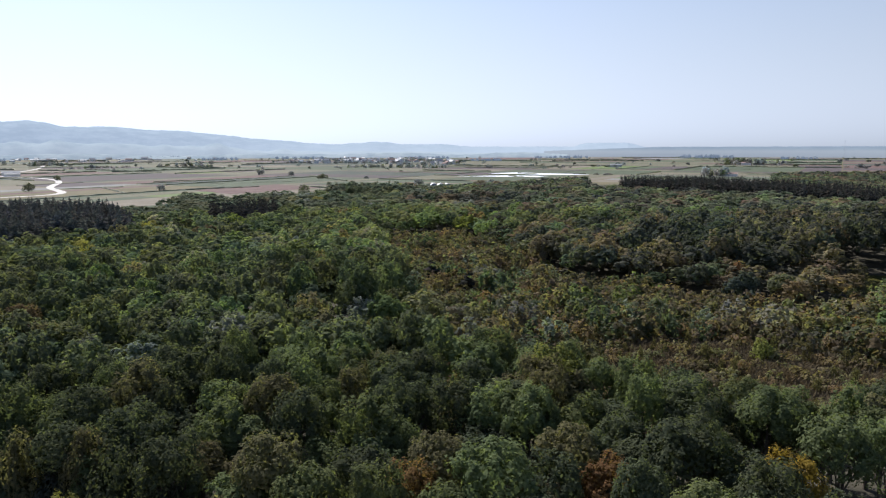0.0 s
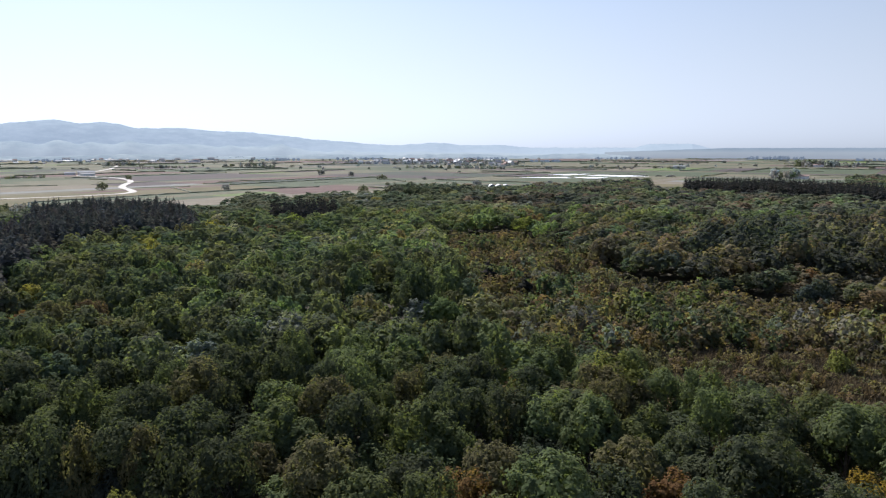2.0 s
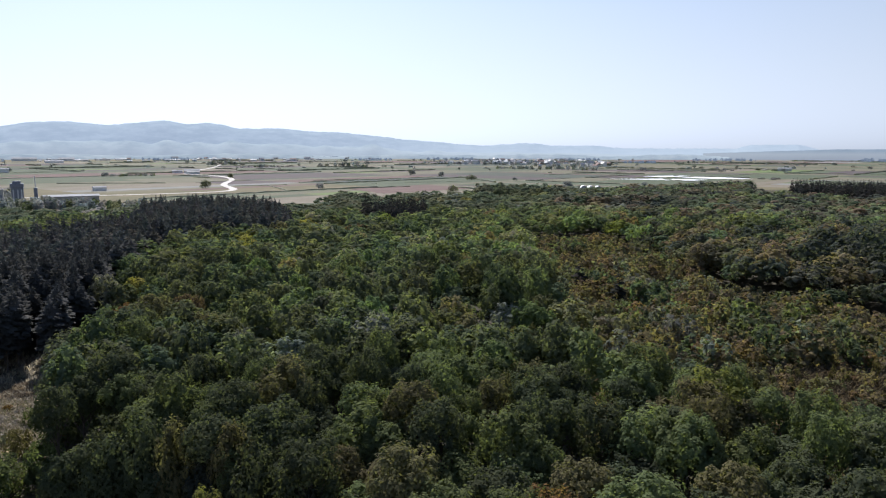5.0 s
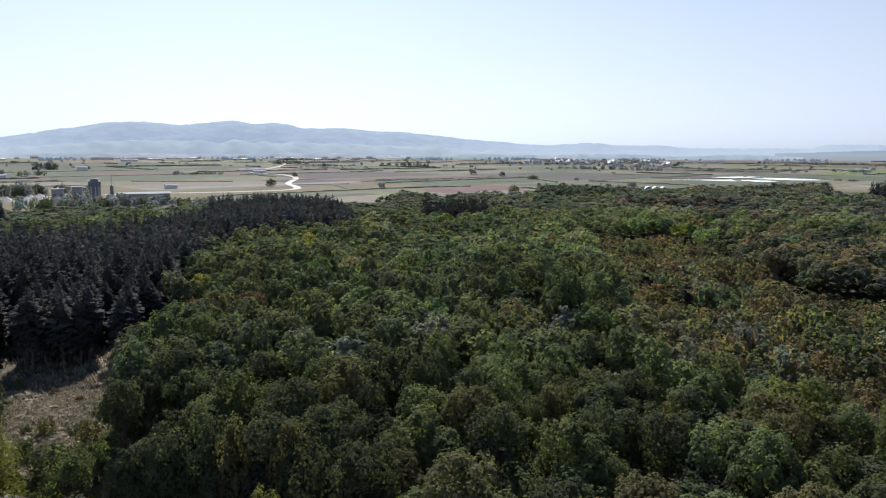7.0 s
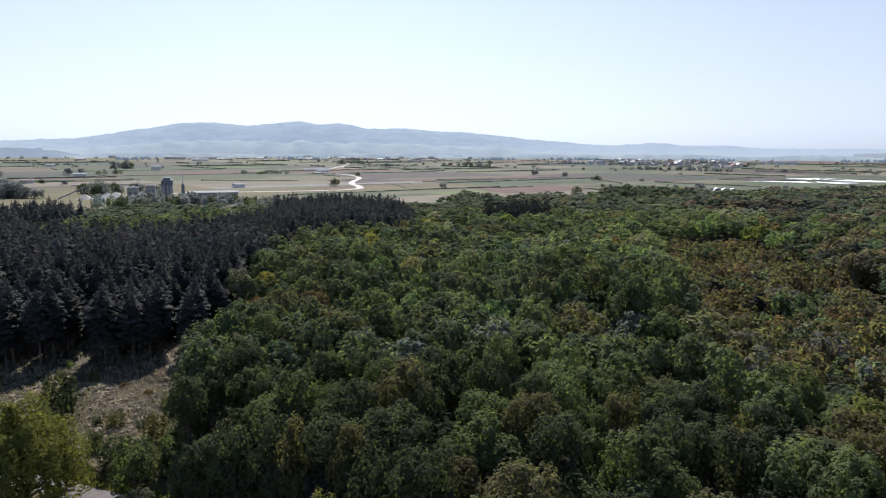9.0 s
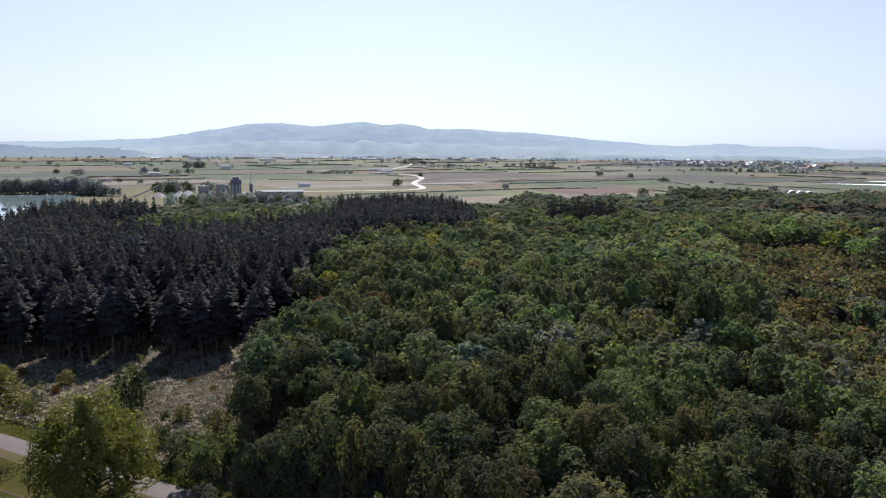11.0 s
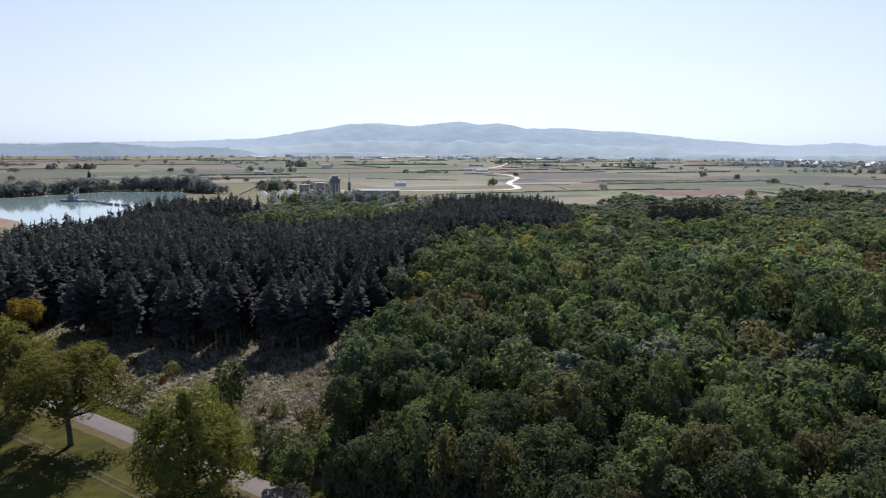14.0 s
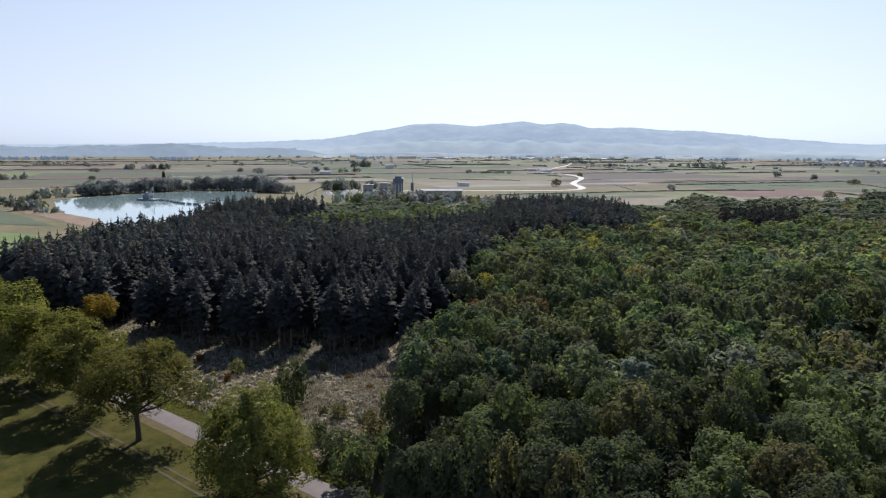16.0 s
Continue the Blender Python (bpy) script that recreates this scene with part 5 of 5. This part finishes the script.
# ---- gravel works between the wood and the fields ----
def block(name, x, y, turn, w, d, h, wall_mat, roof_mat, label, category, rise=0.0, over=0.5, openings=0):
    """A building with its walls, a flat or ridged roof and dark openings along the front."""
    ob = thing(name, x, y, 0, turn, label, category)
    bm = bmesh.new()
    box(bm, -w / 2, -d / 2, 0, w / 2, d / 2, h)
    part("wall", bm, wall_mat, ob)
    bm = bmesh.new()
    if rise:
        a = [bm.verts.new((s * (w / 2 + over), t, z)) for s in (-1, 1) for t, z in ((-d / 2 - over, h - 0.1), (0, h + rise), (d / 2 + over, h - 0.1))]
        b = [bm.verts.new(v.co + Vector((0, 0, 0.35))) for v in a]
        for p, q in ((0, 1), (1, 2)):
            bm.faces.new((b[p], b[p + 3], b[q + 3], b[q]))
            bm.faces.new((a[p], a[q], a[q + 3], a[p + 3]))
        for s in (0, 3):
            bm.faces.new((a[s], a[s + 1], b[s + 1], b[s]))
            bm.faces.new((a[s + 1], a[s + 2], b[s + 2], b[s + 1]))
            bm.faces.new((a[s], a[s + 1], a[s + 2]))
        bm.faces.new((a[0], b[0], b[3], a[3]))
        bm.faces.new((a[2], a[5], b[5], b[2]))
        bmesh.ops.recalc_face_normals(bm, faces=bm.faces)
    else:
        box(bm, -w / 2 - over, -d / 2 - over, h, w / 2 + over, d / 2 + over, h + 0.6)
    part("roof", bm, roof_mat, ob)
    for i in range(openings):
        bm = bmesh.new()
        cx = -w / 2 + (i + 0.5) * w / openings
        box(bm, cx - w / openings * 0.22, -d / 2 - 0.06, h * 0.4, cx + w / openings * 0.22, -d / 2 + 0.05, h * 0.65)
        part("window", bm, MAT_SLATE, ob)
    return ob


TURN = 42.0
tower = block("silo_tower", -508, 549, TURN, 9.5, 9, 14, MAT_SLATE, MAT_SLATE, "tall dark blue-grey clad silo tower of the gravel works", "tower", openings=3)
bm = bmesh.new()
box(bm, -5.6, -5, 14.6, 5.2, 5, 18.4, 0.4)
box(bm, -3.6, -3, 18.4, 3.2, 3, 20.5, 0.3)
part("head", bm, MAT_SLATE, tower)
bm = bmesh.new()
for s in (-3.2, 0.4, 3.2):
    box(bm, s - 0.5, -4.85, 2, s + 0.5, -4.5, 13)
part("ladder_shaft", bm, MAT_STEEL, tower, "pale steel shafts up the front")
block("works_building", -520, 540, TURN, 8, 8, 13, MAT_CONCRETE, MAT_CONCRETE, "grey concrete block of the gravel works", "building", openings=2)
block("works_building", -534, 531, TURN, 10, 8, 11, MAT_CONCRETE, MAT_SHEET, "grey concrete sorting house with a pale roof", "building", openings=2)
mast = thing("chimney", -497, 558, 0, 0, "slim grey steel chimney with a wider foot", "chimney")
bm = bmesh.new()
tube(bm, [(0, 0, 0), (0, 0, 14), (0, 0, 14.2)], [1.6, 1.6, 0.6], 12)
part("foot", bm, MAT_SLATE, mast)
bm = bmesh.new()
tube(bm, [(0, 0, 14), (0, 0, 25)], [0.45, 0.3], 8)
part("stack", bm, MAT_STEEL, mast)
block("storage_hall", -474, 574, TURN, 46, 18, 6.0, MAT_CONCRETE, MAT_SHEET, "long low hall with a pale sheet roof", "hall", 1.2, 1.0, 6)
block("shed", -576, 745, TURN + 8, 14, 8, 4, MAT_WALL, MAT_SHEET, "small white shed at the edge of a field", "shed", 1.2)


def conveyor(x, y, turn, run, rise, label):
    ob = thing("conveyor", x, y, 0, turn, label, "conveyor")
    bm = bmesh.new()
    L = math.hypot(run, rise)
    box(bm, 0, -0.9, -0.6, L, 0.9, 0.6, 0.1)
    bmesh.ops.rotate(bm, verts=bm.verts, matrix=Matrix.Rotation(-math.atan2(rise, run), 3, "Y"))
    bmesh.ops.translate(bm, verts=bm.verts, vec=(0, 0, 0.8))
    part("belt_gallery", bm, MAT_SHEET, ob)
    for u in (0.45, 0.9):
        bm = bmesh.new()
        for s in (-0.8, 0.8):
            tube(bm, [(run * u + s, s, 0), (run * u, s * 0.8, rise * u + 0.3)], [0.16, 0.12], 6)
        part("trestle", bm, MAT_STEEL, ob)
    return ob


conveyor(-588, 492, 52, 24, 11, "pale inclined belt conveyor beside the lake")
conveyor(-556, 556, 232 - 90, 20, 9, "pale inclined belt conveyor of the gravel works")
for x, y, r, h in ((-566, 530, 9, 5.5), (-550, 526, 12, 7), (-540, 548, 10, 6), (-575, 512, 8, 4.5)):
    heap = thing("gravel_heap", x, y, 0, 0, "pale conical heap of sorted gravel", "heap", "gravel heaps")
    bm = bmesh.new()
    bmesh.ops.create_cone(bm, cap_ends=True, segments=24, radius1=r, radius2=0.4, depth=h, matrix=Matrix.Translation((0, 0, h / 2)))
    bmesh.ops.subdivide_edges(bm, edges=bm.edges, cuts=2, use_grid_fill=True)
    for v in bm.verts:
        if v.co.z > 0.1:
            v.co += noise.noise_vector(v.co * 0.5 + Vector((x, y, 0))) * 0.5
    part("gravel", bm, MAT_GRAVEL, heap)

# ---- barns, farms and the village ----
for x, y, t in ((-12, 922, 8), (-3, 919, 8), (6, 916, 8)):
    ob = thing("polytunnel", x, y, 0, t, "white arched tunnel barn at the edge of the wood", "barn", "tunnel barns")
    bm = bmesh.new()
    n = 10
    rows = []
    for e in (-6, 6):
        rows.append([bm.verts.new((4.4 * math.cos(math.pi * i / n), e, 4.6 * math.sin(math.pi * i / n))) for i in range(n + 1)])
    for i in range(n):
        bm.faces.new((rows[0][i], rows[1][i], rows[1][i + 1], rows[0][i + 1]))
    part("cover", bm, MAT_FOIL, ob)
    bm = bmesh.new()
    vs = [bm.verts.new((4.3 * math.cos(math.pi * i / n), -5.95, 4.5 * math.sin(math.pi * i / n))) for i in range(n + 1)]
    bm.faces.new(vs)
    part("gable", bm, MAT_SLATE, ob)
for x, y, t, w, d, h, roof in ((-858, 1351, 35, 20, 10, 4, MAT_SHEET), (-790, 1300, 35, 24, 10, 4, MAT_CONCRETE), (-1644, 1350, 50, 22, 10, 5, MAT_SHEET), (-1043, 915, 48, 20, 10, 4, MAT_CONCRETE), (-1225, 1283, 40, 22, 12, 7, MAT_SHEET),
                               (-904, 707, 50, 17, 10, 4, MAT_TILE), (502, 1238, -20, 24, 12, 4, MAT_TILE), (455, 1866, -10, 30, 12, 6, MAT_SHEET), (-2303, 2522, 40, 90, 30, 10, MAT_SHEET), (-2200, 2640, 40, 60, 30, 9, MAT_SHEET),
                               (-1922, 2243, 40, 60, 20, 6, MAT_SHEET), (-808, 1326, 30, 30, 14, 6, MAT_SHEET), (880, 2060, -20, 26, 12, 6, MAT_TILE), (920, 2075, -20, 20, 12, 6, MAT_SHEET)):
    block("farm_building", x, y, t, w, d, h, MAT_WALL, roof, "pale farm building with a low roof on the plain", "barn", d * 0.18)

HOUSES = []
for roof in (MAT_TILE, MAT_WALL, MAT_SHEET, MAT_CONCRETE):
    w, d, h = 13, 10, 6.5
    ob = block("house", 0, 0, 0, w, d, h, MAT_WALL, roof, "white rendered house with a pitched roof in the far village", "house", 4.0, 0.5, 3)
    tagged(ob, group="houses of the village")
    HOUSES.append(ob)
HALLS = []
for roof in (MAT_SHEET, MAT_WALL, MAT_CONCRETE):
    ob = block("hall", 0, 0, 0, 18, 10, 4.0, MAT_WALL, roof, "long pale hall with a low roof below the hills", "hall", 1.6, 0.4, 4)
    tagged(ob, group="halls under the hills")
    HALLS.append(ob)
HOUSE = {"house": HOUSES, "hall": HALLS}
r = random.Random(3)
village = [(-600, 2560), (-250, 2250), (-60, 2000), (40, 2100), (60, 2600), (-20, 3300), (-520, 3150)]
made = 0
green = []
while made < 110:
    x, y = r.uniform(-620, 80), r.uniform(1950, 3300)
    if not inside((x, y), village) or noise.noise(Vector((x, y, 0)) * 0.006) < r.uniform(-0.5, 0.1):
        continue
    s = r.uniform(0.8, 1.5)
    plant(HOUSE, "house", pose(x, y, 0, 0, 0, r.uniform(0, 180)) @ Matrix.Diagonal((s, s, s * r.uniform(0.8, 1.1), 1)))
    made += 1
    if r.random() < 0.9:
        green.append((x + r.uniform(-25, 25), y + r.uniform(-40, 10), -0.3, r.uniform(4, 8), r.uniform(3, 5), "haze_grey"))
for i in range(90):
    a, d = r.gauss(33, 9), r.uniform(3000, 3950)
    x, y = -math.sin(radians(a)) * d, math.cos(radians(a)) * d
    s = r.uniform(0.8, 1.5)
    plant(HOUSE, "hall" if i % 3 else "house", pose(x, y, 0, 0, 0, r.uniform(-30, 30) + a) @ Matrix.Diagonal((s * r.choice((0.6, 1, 1.6)), s, s * 0.9, 1)))
for i in range(240):
    x, y = r.uniform(-650, 120), r.uniform(1900, 3300)
    if inside((x, y), village):
        green.append((x, y, -0.3, r.uniform(4, 9), r.uniform(2.5, 6), r.choice(["grey", "haze_grey", "haze_grey"])))
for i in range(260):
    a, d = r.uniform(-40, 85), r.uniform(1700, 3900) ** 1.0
    green.append((-math.sin(radians(a)) * d, math.cos(radians(a)) * d, -0.3, r.uniform(3, 8), r.uniform(2, 5), r.choice(["grey", "haze_grey", "haze_grey"])))
wood_mass("village_trees", green, DISTANT_CROWN, "dark trees and hedges between far houses and fields", "trees", MAT_FARTREE, 1.4)

# ---- lone structures on the plain ----
hide = thing("hunting_stand", -134, 757, 0, 20, "small wooden hunting stand on legs in a field", "hunting stand")
for sx in (-0.9, 0.9):
    for sy in (-0.9, 0.9):
        bm = bmesh.new()
        tube(bm, [(sx * 1.3, sy * 1.3, 0), (sx, sy, 3.4)], [0.12, 0.1], 6)
        part("leg", bm, MAT_BARK, hide)
bm = bmesh.new()
box(bm, -1.2, -1.2, 3.3, 1.2, 1.2, 5.3, 0.05)
part("cabin", bm, MAT_BARK, hide)
bm = bmesh.new()
box(bm, -1.6, -1.6, 5.3, 1.6, 1.6, 5.5, 0.04)
part("roof", bm, MAT_SLATE, hide)
radio = thing("radio_mast", 1880, 3330, 0, 0, "slim far radio mast above the plain", "mast")
bm = bmesh.new()
for k in range(3):
    a = 2.094 * k
    tube(bm, [(2.4 * math.cos(a), 2.4 * math.sin(a), 0), (0.7 * math.cos(a), 0.7 * math.sin(a), 84)], [0.16, 0.1], 5)
part("lattice_legs", bm, MAT_STEEL, radio)
bm = bmesh.new()
for k in range(28):
    z, r0 = 3 * k, 2.4 - 1.7 * k / 28
    a = 2.094 * k
    tube(bm, [(r0 * math.cos(a), r0 * math.sin(a), z), (r0 * math.cos(a + 2.094), r0 * math.sin(a + 2.094), z + 3)], [0.16, 0.16], 4)
part("bracing", bm, MAT_STEEL, radio)

# templates that found no place in the wood are taken away
for kinds in (TREES, BUSHES, SPRUCES, FIELD_TREES, HOUSE, BIRCH):
    for ob in [o for group in kinds.values() for o in group if o.name not in used]:
        for child in list(ob.children):
            bpy.data.objects.remove(child)
        bpy.data.objects.remove(ob)
